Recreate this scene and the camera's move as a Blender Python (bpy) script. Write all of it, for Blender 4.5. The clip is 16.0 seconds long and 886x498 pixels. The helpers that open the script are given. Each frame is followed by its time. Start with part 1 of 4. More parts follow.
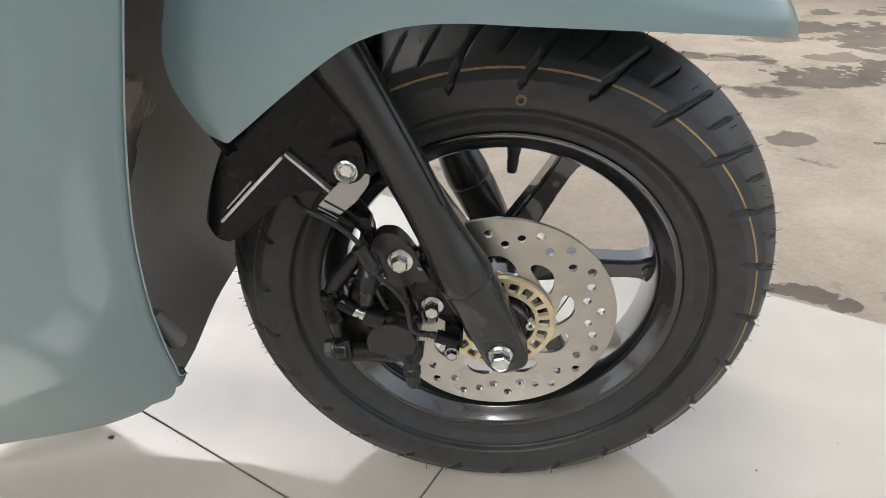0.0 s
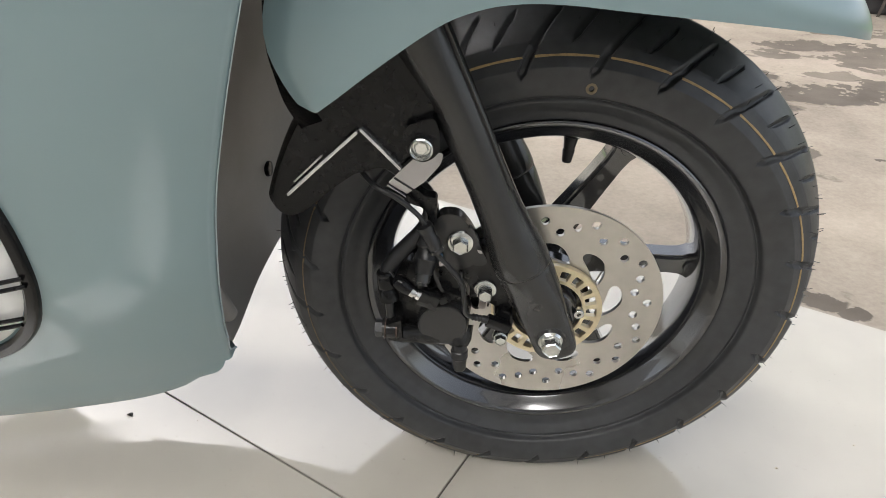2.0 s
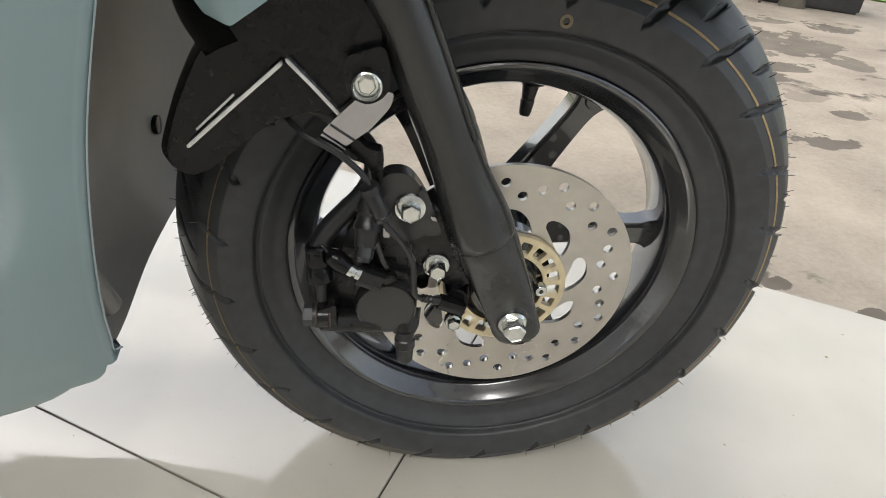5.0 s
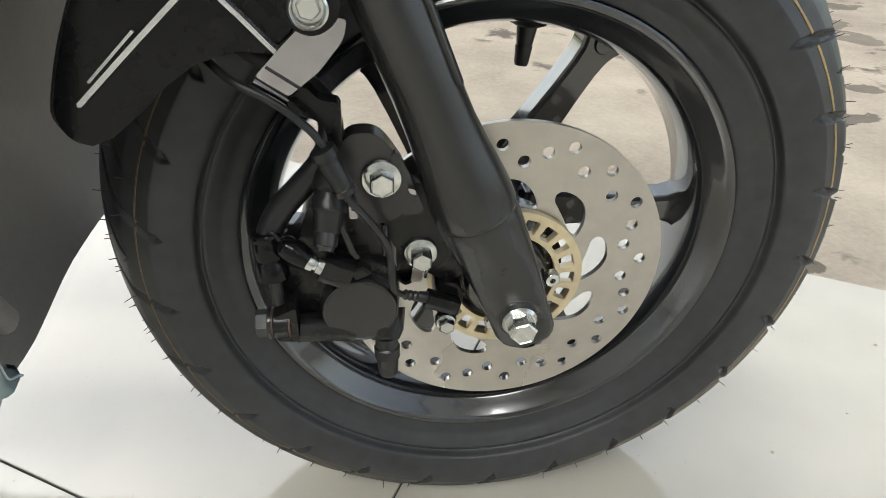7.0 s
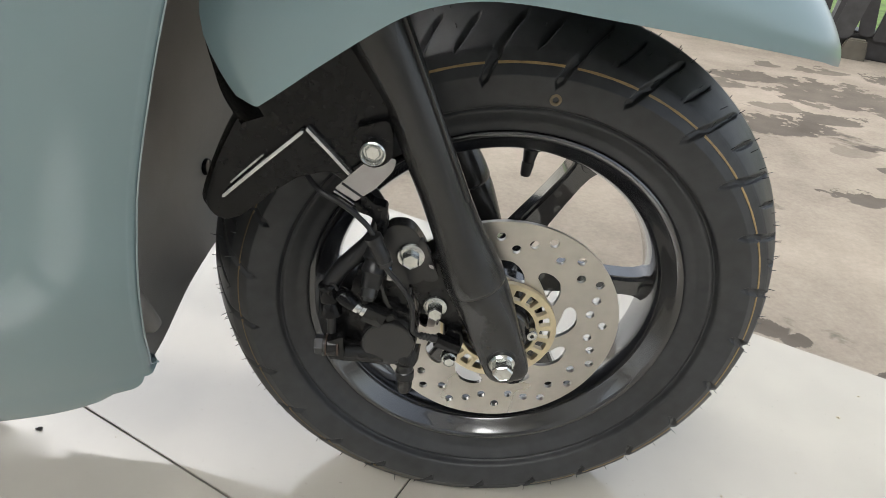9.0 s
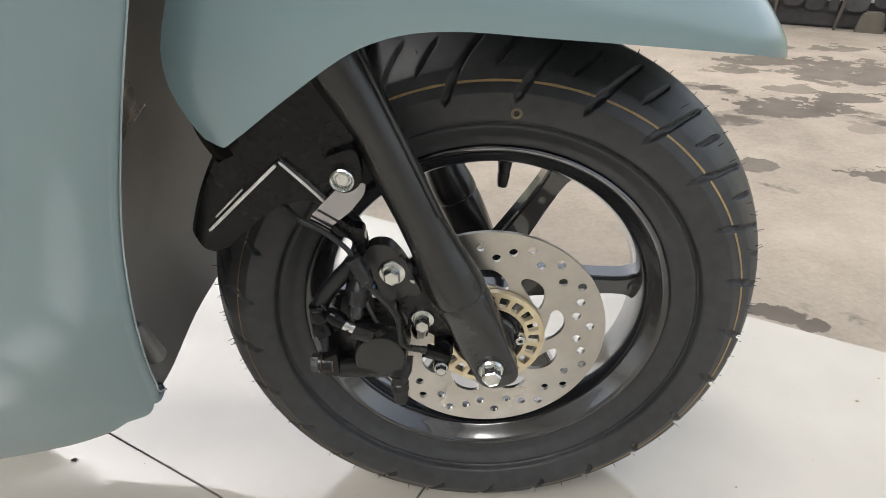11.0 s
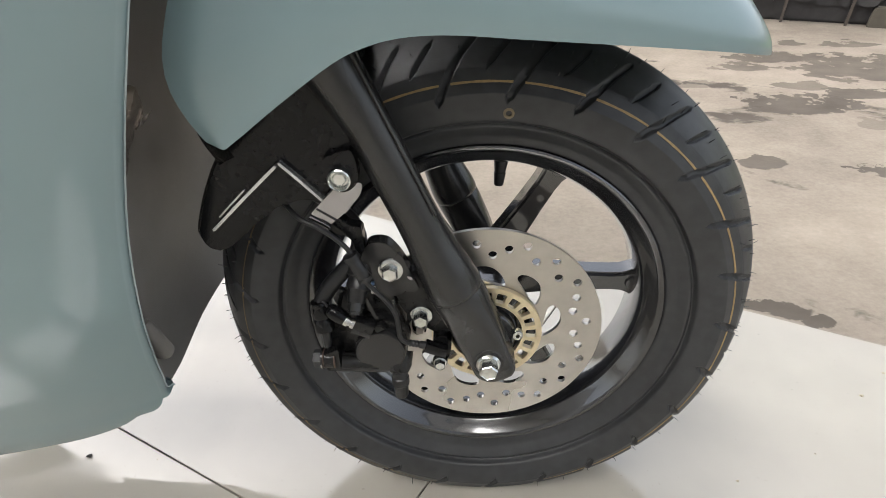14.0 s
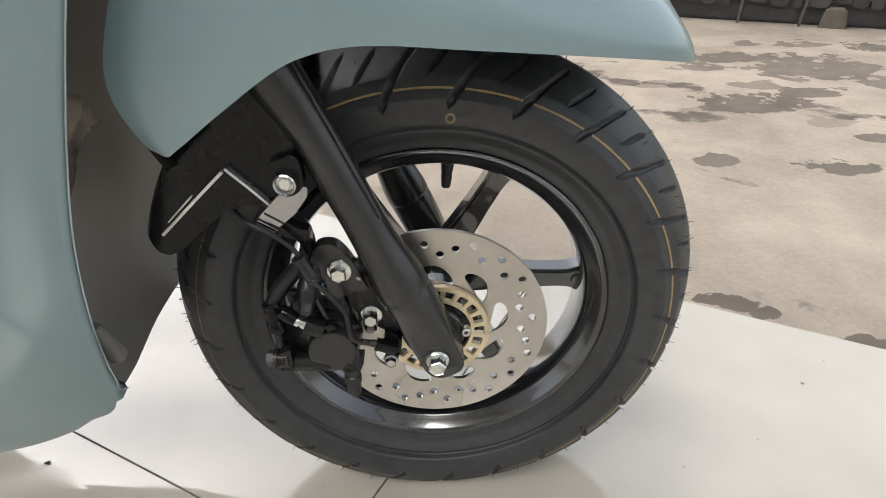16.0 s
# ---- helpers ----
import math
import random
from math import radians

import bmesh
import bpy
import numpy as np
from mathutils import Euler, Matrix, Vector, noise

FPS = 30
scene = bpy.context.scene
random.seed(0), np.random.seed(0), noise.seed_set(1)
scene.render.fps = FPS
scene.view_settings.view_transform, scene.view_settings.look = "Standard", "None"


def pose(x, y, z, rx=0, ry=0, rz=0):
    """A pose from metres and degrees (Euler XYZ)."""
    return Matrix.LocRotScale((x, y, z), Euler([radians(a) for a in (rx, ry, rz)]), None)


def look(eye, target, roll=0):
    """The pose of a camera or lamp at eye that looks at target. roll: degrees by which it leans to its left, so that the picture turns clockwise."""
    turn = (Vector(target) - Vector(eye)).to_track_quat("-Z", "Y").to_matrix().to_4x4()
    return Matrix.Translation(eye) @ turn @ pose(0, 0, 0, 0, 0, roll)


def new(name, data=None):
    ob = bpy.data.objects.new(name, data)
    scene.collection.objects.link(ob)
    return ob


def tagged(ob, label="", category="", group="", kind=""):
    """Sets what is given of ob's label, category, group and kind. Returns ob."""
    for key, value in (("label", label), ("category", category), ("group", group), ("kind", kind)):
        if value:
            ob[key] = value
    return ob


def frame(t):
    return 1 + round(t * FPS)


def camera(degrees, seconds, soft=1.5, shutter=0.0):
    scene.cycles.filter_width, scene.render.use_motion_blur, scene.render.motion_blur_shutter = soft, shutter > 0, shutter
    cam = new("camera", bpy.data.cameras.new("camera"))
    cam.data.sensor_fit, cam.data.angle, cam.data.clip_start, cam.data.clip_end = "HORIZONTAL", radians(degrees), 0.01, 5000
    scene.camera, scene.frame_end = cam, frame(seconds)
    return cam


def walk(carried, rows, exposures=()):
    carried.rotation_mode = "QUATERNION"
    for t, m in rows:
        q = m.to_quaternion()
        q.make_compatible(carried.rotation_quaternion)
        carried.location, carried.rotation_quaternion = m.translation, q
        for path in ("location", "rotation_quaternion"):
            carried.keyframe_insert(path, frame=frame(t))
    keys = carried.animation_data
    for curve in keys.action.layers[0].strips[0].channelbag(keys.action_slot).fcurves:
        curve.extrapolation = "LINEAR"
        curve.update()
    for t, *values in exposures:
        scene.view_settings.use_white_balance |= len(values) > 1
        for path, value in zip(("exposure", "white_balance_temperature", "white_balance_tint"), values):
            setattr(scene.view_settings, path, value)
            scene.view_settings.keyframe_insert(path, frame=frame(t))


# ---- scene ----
# ---- camera and its walk ----
cam = camera(70.17, 16.0, soft=0.68)
# seconds, metres x y z, degrees about x y z
ROWS = [
    (0, -0.0081, -0.4693, 0.5679, 57.54, 3.10, 2.88),
    (0.5, -0.0089, -0.4690, 0.5678, 57.40, 3.24, 2.67),
    (1, -0.0131, -0.4753, 0.5669, 57.98, 2.66, 3.11),
    (1.5, -0.0355, -0.4853, 0.5663, 58.07, 1.06, 3.96),
    (2, -0.0684, -0.4831, 0.5592, 57.70, -0.04, 2.71),
    (2.5, -0.0962, -0.4638, 0.5528, 57.16, -0.41, -3.13),
    (3, -0.1032, -0.4530, 0.5374, 55.14, -2.44, -4.39),
    (3.5, -0.0998, -0.4559, 0.5350, 55.02, -2.80, -4.03),
    (4, -0.1010, -0.4622, 0.5397, 56.26, -2.84, -3.70),
    (4.2, -0.1067, -0.4615, 0.5397, 56.19, -3.89, -4.33),
    (6.3, -0.0885, -0.3309, 0.4328, 56.62, -3.61, -7.48),
    (6.5, -0.0872, -0.3323, 0.4336, 56.49, -3.43, -7.44),
    (7, -0.0826, -0.3537, 0.4462, 57.22, -1.70, -7.10),
    (7.5, -0.0767, -0.4015, 0.4853, 57.80, 1.05, -6.55),
    (8, -0.0820, -0.4230, 0.4968, 57.59, 1.07, -4.63),
    (8.5, -0.0862, -0.4360, 0.5029, 54.96, -1.50, -1.34),
    (9, -0.0705, -0.4545, 0.5448, 58.69, -4.49, -0.06),
    (9.5, -0.0520, -0.4684, 0.5660, 59.82, -0.88, 0.10),
    (9.7, -0.0404, -0.4676, 0.5599, 60.12, 0.01, -1.48),
    (12, -0.0278, -0.4802, 0.5594, 59.18, 1.47, 1.59),
    (12.5, -0.0247, -0.4860, 0.5616, 59.84, 1.44, 1.59),
    (13, -0.0221, -0.4841, 0.5598, 59.43, 1.56, 1.98),
    (13.5, -0.0210, -0.4822, 0.5607, 59.61, 1.95, 1.71),
    (14, -0.0168, -0.4832, 0.5625, 59.76, 2.01, 1.17),
    (14.5, -0.0153, -0.4844, 0.5647, 59.90, 1.92, 0.91),
    (15, -0.0095, -0.4839, 0.5670, 60.72, 1.51, -0.37),
    (15.5, -0.0050, -0.4755, 0.5561, 58.18, 0.29, -1.96),
    (16, 0.0048, -0.4974, 0.5707, 59.66, 1.63, -1.37),
]
# seconds, stops, kelvin, tint
LIGHTNESS = [(0, 0.70, 6580, 10), (0.5, 0.68, 6580, 10), (1, 0.78, 6580, 10), (1.5, 0.83, 6580, 10), (2.5, 0.80, 6580, 10), (3.5, 0.80, 6630, 10), (4, 0.71, 6630, 10), (6.5, 0.98, 6530, 5), (7, 0.85, 6530, 5),
             (7.5, 0.51, 6530, 5), (8, 0.48, 6530, 5), (8.5, 0.54, 6530, 6), (9, 0.70, 6530, 8), (9.5, 0.74, 6580, 10), (12, 0.80, 6580, 10), (14.5, 0.78, 6600, 10), (15.5, 0.70, 6630, 10), (16, 0.78, 6630, 10)]
walk(cam, [(r[0], pose(*r[1:])) for r in ROWS], LIGHTNESS)

# ---- world and sun ----
world = bpy.data.worlds.new("overcast_sky")
scene.world = world
world.use_nodes = True
wn, wl = world.node_tree.nodes, world.node_tree.links
sky = wn.new("ShaderNodeTexSky")
sky.sky_type, sky.sun_disc = "NISHITA", False
sky.sun_elevation, sky.sun_rotation = radians(51), radians(-60)
sky.air_density, sky.dust_density = 1.0, 3.0
wn["Background"].inputs["Strength"].default_value = 0.225
hue = wn.new("ShaderNodeHueSaturation")
hue.inputs["Saturation"].default_value = 0.42
wl.new(sky.outputs["Color"], hue.inputs["Color"])
wl.new(hue.outputs["Color"], wn["Background"].inputs["Color"])
sun = new("sun", bpy.data.lights.new("sun", "SUN"))
sun.data.energy, sun.data.angle, sun.data.color = 0.5, radians(16), (1.0, 0.96, 0.9)
sun.matrix_world = look((-4.36, 2.52, 6.22), (0, 0, 0))

# ---- drawing helpers ----
K = 0.9          # metres in one drawing unit
MID = 0.020      # the wheel's middle plane
FLOOR = -0.005   # the tiles' upper face
AXZ = 0.25       # height of the axle
DIRX, DIRY = 0.872, -0.489   # along the tile joints
NX, NY = 0.489, 0.872        # across them, towards the yard


def material(name, base, rough=0.5, metal=0.0, coat=0.0, grain=40.0, vary=0.12, bump=0.0, bump_scale=300.0, spec=0.5, wear=0.0, sheen=0.04):
    """Principled surface with mottling at two scales, uneven gloss and fine relief."""
    m = bpy.data.materials.new(name)
    m.use_nodes = True
    nd, lk = m.node_tree.nodes, m.node_tree.links
    b = nd["Principled BSDF"]
    b.inputs["Metallic"].default_value = metal
    b.inputs["Coat Weight"].default_value = coat
    b.inputs["Coat Roughness"].default_value = sheen
    b.inputs["Specular IOR Level"].default_value = spec
    co = nd.new("ShaderNodeTexCoord")
    n1, n2 = nd.new("ShaderNodeTexNoise"), nd.new("ShaderNodeTexNoise")
    n1.inputs["Scale"].default_value, n2.inputs["Scale"].default_value = grain, grain / 9
    n1.inputs["Detail"].default_value = n2.inputs["Detail"].default_value = 5
    for n in (n1, n2):
        lk.new(co.outputs["Object"], n.inputs["Vector"])
    mx = nd.new("ShaderNodeMath")
    mx.operation = "ADD"
    lk.new(n1.outputs["Fac"], mx.inputs[0])
    lk.new(n2.outputs["Fac"], mx.inputs[1])
    ramp = nd.new("ShaderNodeMapRange")
    ramp.inputs["From Min"].default_value, ramp.inputs["From Max"].default_value = 0.7, 1.3
    ramp.inputs["To Min"].default_value, ramp.inputs["To Max"].default_value = 1 - vary, 1 + vary
    lk.new(mx.outputs[0], ramp.inputs["Value"])
    mul = nd.new("ShaderNodeVectorMath")
    mul.operation = "SCALE"
    mul.inputs[0].default_value = base
    lk.new(ramp.outputs["Result"], mul.inputs["Scale"])
    lk.new(mul.outputs["Vector"], b.inputs["Base Color"])
    rr = nd.new("ShaderNodeMapRange")
    rr.inputs["From Min"].default_value, rr.inputs["From Max"].default_value = 0.3, 0.7
    rr.inputs["To Min"].default_value, rr.inputs["To Max"].default_value = max(0.02, rough * (0.85 - wear)), min(1, rough * (1.15 + wear))
    lk.new(n2.outputs["Fac"], rr.inputs["Value"])
    lk.new(rr.outputs["Result"], b.inputs["Roughness"])
    if bump:
        n3, bp = nd.new("ShaderNodeTexNoise"), nd.new("ShaderNodeBump")
        n3.inputs["Scale"].default_value = bump_scale
        n3.inputs["Detail"].default_value = 4
        bp.inputs["Strength"].default_value = bump
        bp.inputs["Distance"].default_value = 0.001
        lk.new(co.outputs["Object"], n3.inputs["Vector"])
        lk.new(n3.outputs["Fac"], bp.inputs["Height"])
        lk.new(bp.outputs["Normal"], b.inputs["Normal"])
    return m


TEAL = material("teal_paint", (0.157, 0.221, 0.234), 0.36, 0.0, 0.65, 14, 0.012, spec=0.3, wear=-0.1, sheen=0.08)
RUBBER = material("tyre_rubber", (0.029, 0.030, 0.031), 0.47, grain=90, vary=0.3, bump=0.07, bump_scale=700, spec=0.42, wear=0.2)
GLOSS = material("black_rim_paint", (0.010, 0.0105, 0.012), 0.2, sheen=0.06, coat=1.0, grain=200, vary=0.1, bump=0.02, bump_scale=90, spec=0.7)
SATIN = material("black_satin_paint", (0.017, 0.017, 0.017), 0.26, coat=0.0, grain=150, vary=0.05, bump=0.02, bump_scale=900, wear=-0.1)
PLASTIC = material("black_plastic", (0.0055, 0.0056, 0.006), 0.15, coat=0.0, grain=150, vary=0.15, bump=0.03, bump_scale=700, spec=0.2)
HOSE = material("hose_rubber", (0.014, 0.014, 0.0145), 0.32, grain=200, vary=0.2, bump=0.15, bump_scale=600, spec=0.35)
INNER = material("grey_brown_plastic", (0.168, 0.160, 0.149), 0.45, grain=300, vary=0.06, bump=0.3, bump_scale=900)
ZINC = material("zinc_plate", (0.57, 0.58, 0.56), 0.22, 1.0, grain=300, vary=0.16, bump=0.06, bump_scale=400)
GOLD = material("yellow_zinc", (0.60, 0.52, 0.36), 0.36, 0.9, grain=120, vary=0.14)
PLATE = material("bright_steel_plate", (0.33, 0.325, 0.34), 0.14, 1.0, grain=150, vary=0.08)
MARK = material("faded_ochre_ink", (0.17, 0.13, 0.075), 0.6, grain=300, vary=0.25)
STRIPE = material("ochre_tyre_ink", (0.29, 0.20, 0.085), 0.6, grain=300, vary=0.25)
FENCE = material("dark_fence_paint", (0.028, 0.027, 0.028), 0.5, grain=30, vary=0.3)
SLAT = material("pale_grey_paint", (0.34, 0.35, 0.36), 0.45, grain=30, vary=0.2)
STAKE = material("grey_brown_wood", (0.075, 0.062, 0.052), 0.8, grain=40, vary=0.3)
FOOT = material("weathered_mortar", (0.10, 0.09, 0.072), 0.85, grain=20, vary=0.25)
GRASS = material("lawn", (0.12, 0.2, 0.03), 0.8, grain=9, vary=0.45)
WALL = material("grey_wall_paint", (0.4, 0.4, 0.4), 0.6, grain=12, vary=0.06)
CEIL = material("white_ceiling_paint", (0.7, 0.69, 0.66), 0.7, grain=12, vary=0.04)
FILM = material("milky_film", (0.62, 0.62, 0.60), 0.3, grain=60, vary=0.1)
# lightened teal: the sky's highlight on the shield lip, put into the colour
LIP_GLINT = material("painted_lip_glint", (0.36, 0.43, 0.44), 0.25, coat=0.5, grain=60, vary=0.06)
DIM_STRIPE = material("dim_ochre_tyre_ink", (0.15, 0.105, 0.052), 0.6, grain=300, vary=0.3)
GROUT = material("dark_grout", (0.03, 0.028, 0.025), 0.8, grain=60, vary=0.3)


def brushed_steel():
    """Ground disc steel: fine rings round the axle, faint rainbow of wear."""
    m = material("ground_disc_steel", (0.445, 0.425, 0.39), 0.3, 1.0, grain=80, vary=0.08)
    nd, lk = m.node_tree.nodes, m.node_tree.links
    b = nd["Principled BSDF"]
    b.inputs["Anisotropic"].default_value = 0.5
    tan = nd.new("ShaderNodeTangent")
    tan.direction_type, tan.axis = "RADIAL", "Y"
    lk.new(tan.outputs["Tangent"], b.inputs["Tangent"])
    return m


STEEL = brushed_steel()


def tile_material():
    """Polished cream porcelain: soft clouds, each tile a shade apart, wiped smears in the gloss, dust."""
    m = material("cream_porcelain_tile", (0.425, 0.397, 0.342), 0.05, grain=5, vary=0.11, spec=1.0)
    nd, lk = m.node_tree.nodes, m.node_tree.links
    b = nd["Principled BSDF"]
    b.inputs["IOR"].default_value = 1.55
    co = nd.new("ShaderNodeTexCoord")
    mp = nd.new("ShaderNodeMapping")
    mp.inputs["Rotation"].default_value = (0, 0, 0.9)
    mp.inputs["Scale"].default_value = (3.0, 14.0, 1.0)
    smear = nd.new("ShaderNodeTexNoise")
    smear.inputs["Scale"].default_value, smear.inputs["Detail"].default_value = 1.6, 7.0
    smear.inputs["Distortion"].default_value = 0.8
    lk.new(co.outputs["Object"], mp.inputs["Vector"])
    lk.new(mp.outputs["Vector"], smear.inputs["Vector"])
    rr = nd.new("ShaderNodeMapRange")
    rr.inputs["From Min"].default_value, rr.inputs["From Max"].default_value = 0.42, 0.68
    rr.inputs["To Min"].default_value, rr.inputs["To Max"].default_value = 0.03, 0.19
    lk.new(smear.outputs["Fac"], rr.inputs["Value"])
    lk.new(rr.outputs["Result"], b.inputs["Roughness"])
    info = nd.new("ShaderNodeObjectInfo")
    dust = nd.new("ShaderNodeTexNoise")
    dust.inputs["Scale"].default_value, dust.inputs["Detail"].default_value = 260.0, 3.0
    lk.new(co.outputs["Object"], dust.inputs["Vector"])
    tone = nd.new("ShaderNodeMath")
    tone.operation = "MULTIPLY_ADD"
    tone.inputs[1].default_value, tone.inputs[2].default_value = 0.10, 0.95
    lk.new(info.outputs["Random"], tone.inputs[0])
    speck = nd.new("ShaderNodeMapRange")
    speck.inputs["From Min"].default_value, speck.inputs["From Max"].default_value = 0.24, 0.3
    speck.inputs["To Min"].default_value, speck.inputs["To Max"].default_value = 0.8, 1.0
    lk.new(dust.outputs["Fac"], speck.inputs["Value"])
    both = nd.new("ShaderNodeMath")
    both.operation = "MULTIPLY"
    lk.new(tone.outputs[0], both.inputs[0])
    lk.new(speck.outputs["Result"], both.inputs[1])
    old = b.inputs["Base Color"].links[0].from_socket
    sc = nd.new("ShaderNodeVectorMath")
    sc.operation = "SCALE"
    lk.new(old, sc.inputs[0])
    lk.new(both.outputs[0], sc.inputs["Scale"])
    lk.new(sc.outputs["Vector"], b.inputs["Base Color"])
    return m


TILE = tile_material()


def yard_material():
    """Pale worn concrete, gritty, with dark damp patches in a band and alone."""
    m = bpy.data.materials.new("worn_concrete")
    m.use_nodes = True
    nd, lk = m.node_tree.nodes, m.node_tree.links
    b = nd["Principled BSDF"]
    co = nd.new("ShaderNodeTexCoord")

    def node(kind, **inputs):
        n = nd.new(kind)
        for key, v in inputs.items():
            n.inputs[key].default_value = v
        return n

    def math_(op, a, c=0.0):
        n = nd.new("ShaderNodeMath")
        n.operation = op
        for i, v in enumerate((a, c)):
            if isinstance(v, (int, float)):
                n.inputs[i].default_value = v
            else:
                lk.new(v, n.inputs[i])
        return n.outputs[0]

    # coordinates along and across the joints
    mp = nd.new("ShaderNodeMapping")
    mp.inputs["Rotation"].default_value = (0, 0, radians(29.3))
    lk.new(co.outputs["Object"], mp.inputs["Vector"])
    warp = node("ShaderNodeTexNoise", Scale=9.0, Detail=4.0)
    lk.new(mp.outputs["Vector"], warp.inputs["Vector"])
    wv = nd.new("ShaderNodeVectorMath")
    wv.operation = "SCALE"
    wv.inputs["Scale"].default_value = 0.09
    lk.new(warp.outputs["Color"], wv.inputs[0])
    add = nd.new("ShaderNodeVectorMath")
    add.operation = "ADD"
    lk.new(mp.outputs["Vector"], add.inputs[0])
    lk.new(wv.outputs["Vector"], add.inputs[1])
    st = nd.new("ShaderNodeMapping")
    st.inputs["Scale"].default_value = (2.0, 2.9, 1)
    lk.new(add.outputs["Vector"], st.inputs["Vector"])
    patch = node("ShaderNodeTexNoise", Scale=1.9, Detail=6.0, Roughness=0.58)
    lk.new(st.outputs["Vector"], patch.inputs["Vector"])
    sep = nd.new("ShaderNodeSeparateXYZ")
    lk.new(mp.outputs["Vector"], sep.inputs[0])
    # damp band between 1.2 and 2.0 m out from the doorway
    band = math_("MULTIPLY", math_("SUBTRACT", sep.outputs["Y"], 1.62), 1.0)
    band = math_("SUBTRACT", 1.0, math_("MULTIPLY", math_("ABSOLUTE", band), 1.15))
    band = math_("MAXIMUM", band, 0.0)
    lim = math_("SUBTRACT", 0.66, math_("MULTIPLY", band, 0.12))
    damp = math_("MULTIPLY", math_("SUBTRACT", patch.outputs["Fac"], lim), 17.0)
    damp = math_("MINIMUM", math_("MAXIMUM", damp, 0.0), 1.0)
    sepo = nd.new("ShaderNodeSeparateXYZ")
    lk.new(co.outputs["Object"], sepo.inputs[0])
    ragged = node("ShaderNodeTexNoise", Scale=15.0, Detail=5.0, Roughness=0.62)
    lk.new(co.outputs["Object"], ragged.inputs["Vector"])
    for x, y, sx, sy, deep in SPOTS:
        rag = min(1.0, sx / 0.09)
        dx = math_("DIVIDE", math_("SUBTRACT", math_("ADD", sepo.outputs["X"], math_("MULTIPLY", math_("SUBTRACT", warp.outputs["Fac"], 0.5), 0.2 * rag)), x), sx)
        dy = math_("DIVIDE", math_("SUBTRACT", math_("ADD", sepo.outputs["Y"], math_("MULTIPLY", math_("SUBTRACT", ragged.outputs["Fac"], 0.5), 0.16 * rag)), y), sy)
        q = math_("ADD", math_("MULTIPLY", dx, dx), math_("MULTIPLY", dy, dy))
        spot = math_("MINIMUM", math_("MAXIMUM", math_("MULTIPLY", math_("SUBTRACT", 1.15, math_("ADD", q, math_("MULTIPLY", math_("SUBTRACT", ragged.outputs["Fac"], 0.5), 5.5 * rag))), 4.0), 0.0), deep)
        damp = math_("MAXIMUM", damp, spot)
    fine = node("ShaderNodeTexNoise", Scale=90.0, Detail=6.0, Roughness=0.7)
    coarse = node("ShaderNodeTexNoise", Scale=3.0, Detail=6.0, Roughness=0.65)
    for n in (fine, coarse):
        lk.new(co.outputs["Object"], n.inputs["Vector"])
    tone = math_("ADD", math_("MULTIPLY", fine.outputs["Fac"], 0.5), math_("MULTIPLY", coarse.outputs["Fac"], 1.25))
    tone = math_("ADD", tone, 0.1)
    c = nd.new("ShaderNodeVectorMath")
    c.operation = "SCALE"
    c.inputs[0].default_value = (0.288, 0.248, 0.204)
    lk.new(tone, c.inputs["Scale"])
    mix = nd.new("ShaderNodeMix")
    mix.data_type = "RGBA"
    lk.new(math_("MINIMUM", math_("MULTIPLY", damp, math_("ADD", 0.62, math_("MULTIPLY", warp.outputs["Fac"], 0.72))), 1.0), mix.inputs["Factor"])
    lk.new(c.outputs["Vector"], mix.inputs["A"])
    mix.inputs["B"].default_value = (0.088, 0.076, 0.063, 1)
    lk.new(mix.outputs["Result"], b.inputs["Base Color"])
    lk.new(math_("SUBTRACT", 0.95, math_("MULTIPLY", damp, 0.08)), b.inputs["Roughness"])
    b.inputs["Specular IOR Level"].default_value = 0.2
    bp = nd.new("ShaderNodeBump")
    bp.inputs["Strength"].default_value, bp.inputs["Distance"].default_value = 0.25, 0.002
    lk.new(fine.outputs["Fac"], bp.inputs["Height"])
    lk.new(bp.outputs["Normal"], b.inputs["Normal"])
    return m


def along(x, y):
    """Drawing place to (along, across) the joints."""
    return x * DIRX + y * DIRY, x * NX + y * NY


# damp spots: x, y, half sizes in metres, depth of tone
SPOTS = [(0.92, 1.273, 0.15, 0.09, 0.9), (1.141, 1.353, 0.1, 0.055, 0.85), (1.282, 1.62, 0.2, 0.16, 0.75), (1.078, 1.79, 0.16, 0.07, 0.8), (1.022, 1.447, 0.07, 0.055, 0.6), (1.422, 1.946, 0.1, 0.045, 0.7),
         (1.638, 1.866, 0.08, 0.07, 0.8), (0.718, 1.499, 0.08, 0.045, 0.5), (1.055, 1.094, 0.055, 0.045, 0.35), (0.935, 1.68, 0.09, 0.06, 0.7), (1.102, 0.962, 0.04, 0.03, 0.8), (1.225, 2.0, 0.05, 0.045, 0.7),
         (0.651, 0.858, 0.05, 0.034, 0.8), (0.915, 0.794, 0.08, 0.045, 0.9), (1.4, 1.40, 0.06, 0.07, 0.7), (0.440, 0.313, 0.034, 0.016, 0.9), (0.468, 0.296, 0.038, 0.02, 0.9), (0.496, 0.268, 0.03, 0.016, 0.9), (0.591, 0.194, 0.03, 0.014, 0.9), (0.625, 0.172, 0.032, 0.016, 0.9)]
YARD = yard_material()


def smooth(bm, limit=38):
    for f in bm.faces:
        f.smooth = True
    for e in bm.edges:
        if len(e.link_faces) == 2 and e.calc_face_angle(0) > radians(limit):
            e.smooth = False


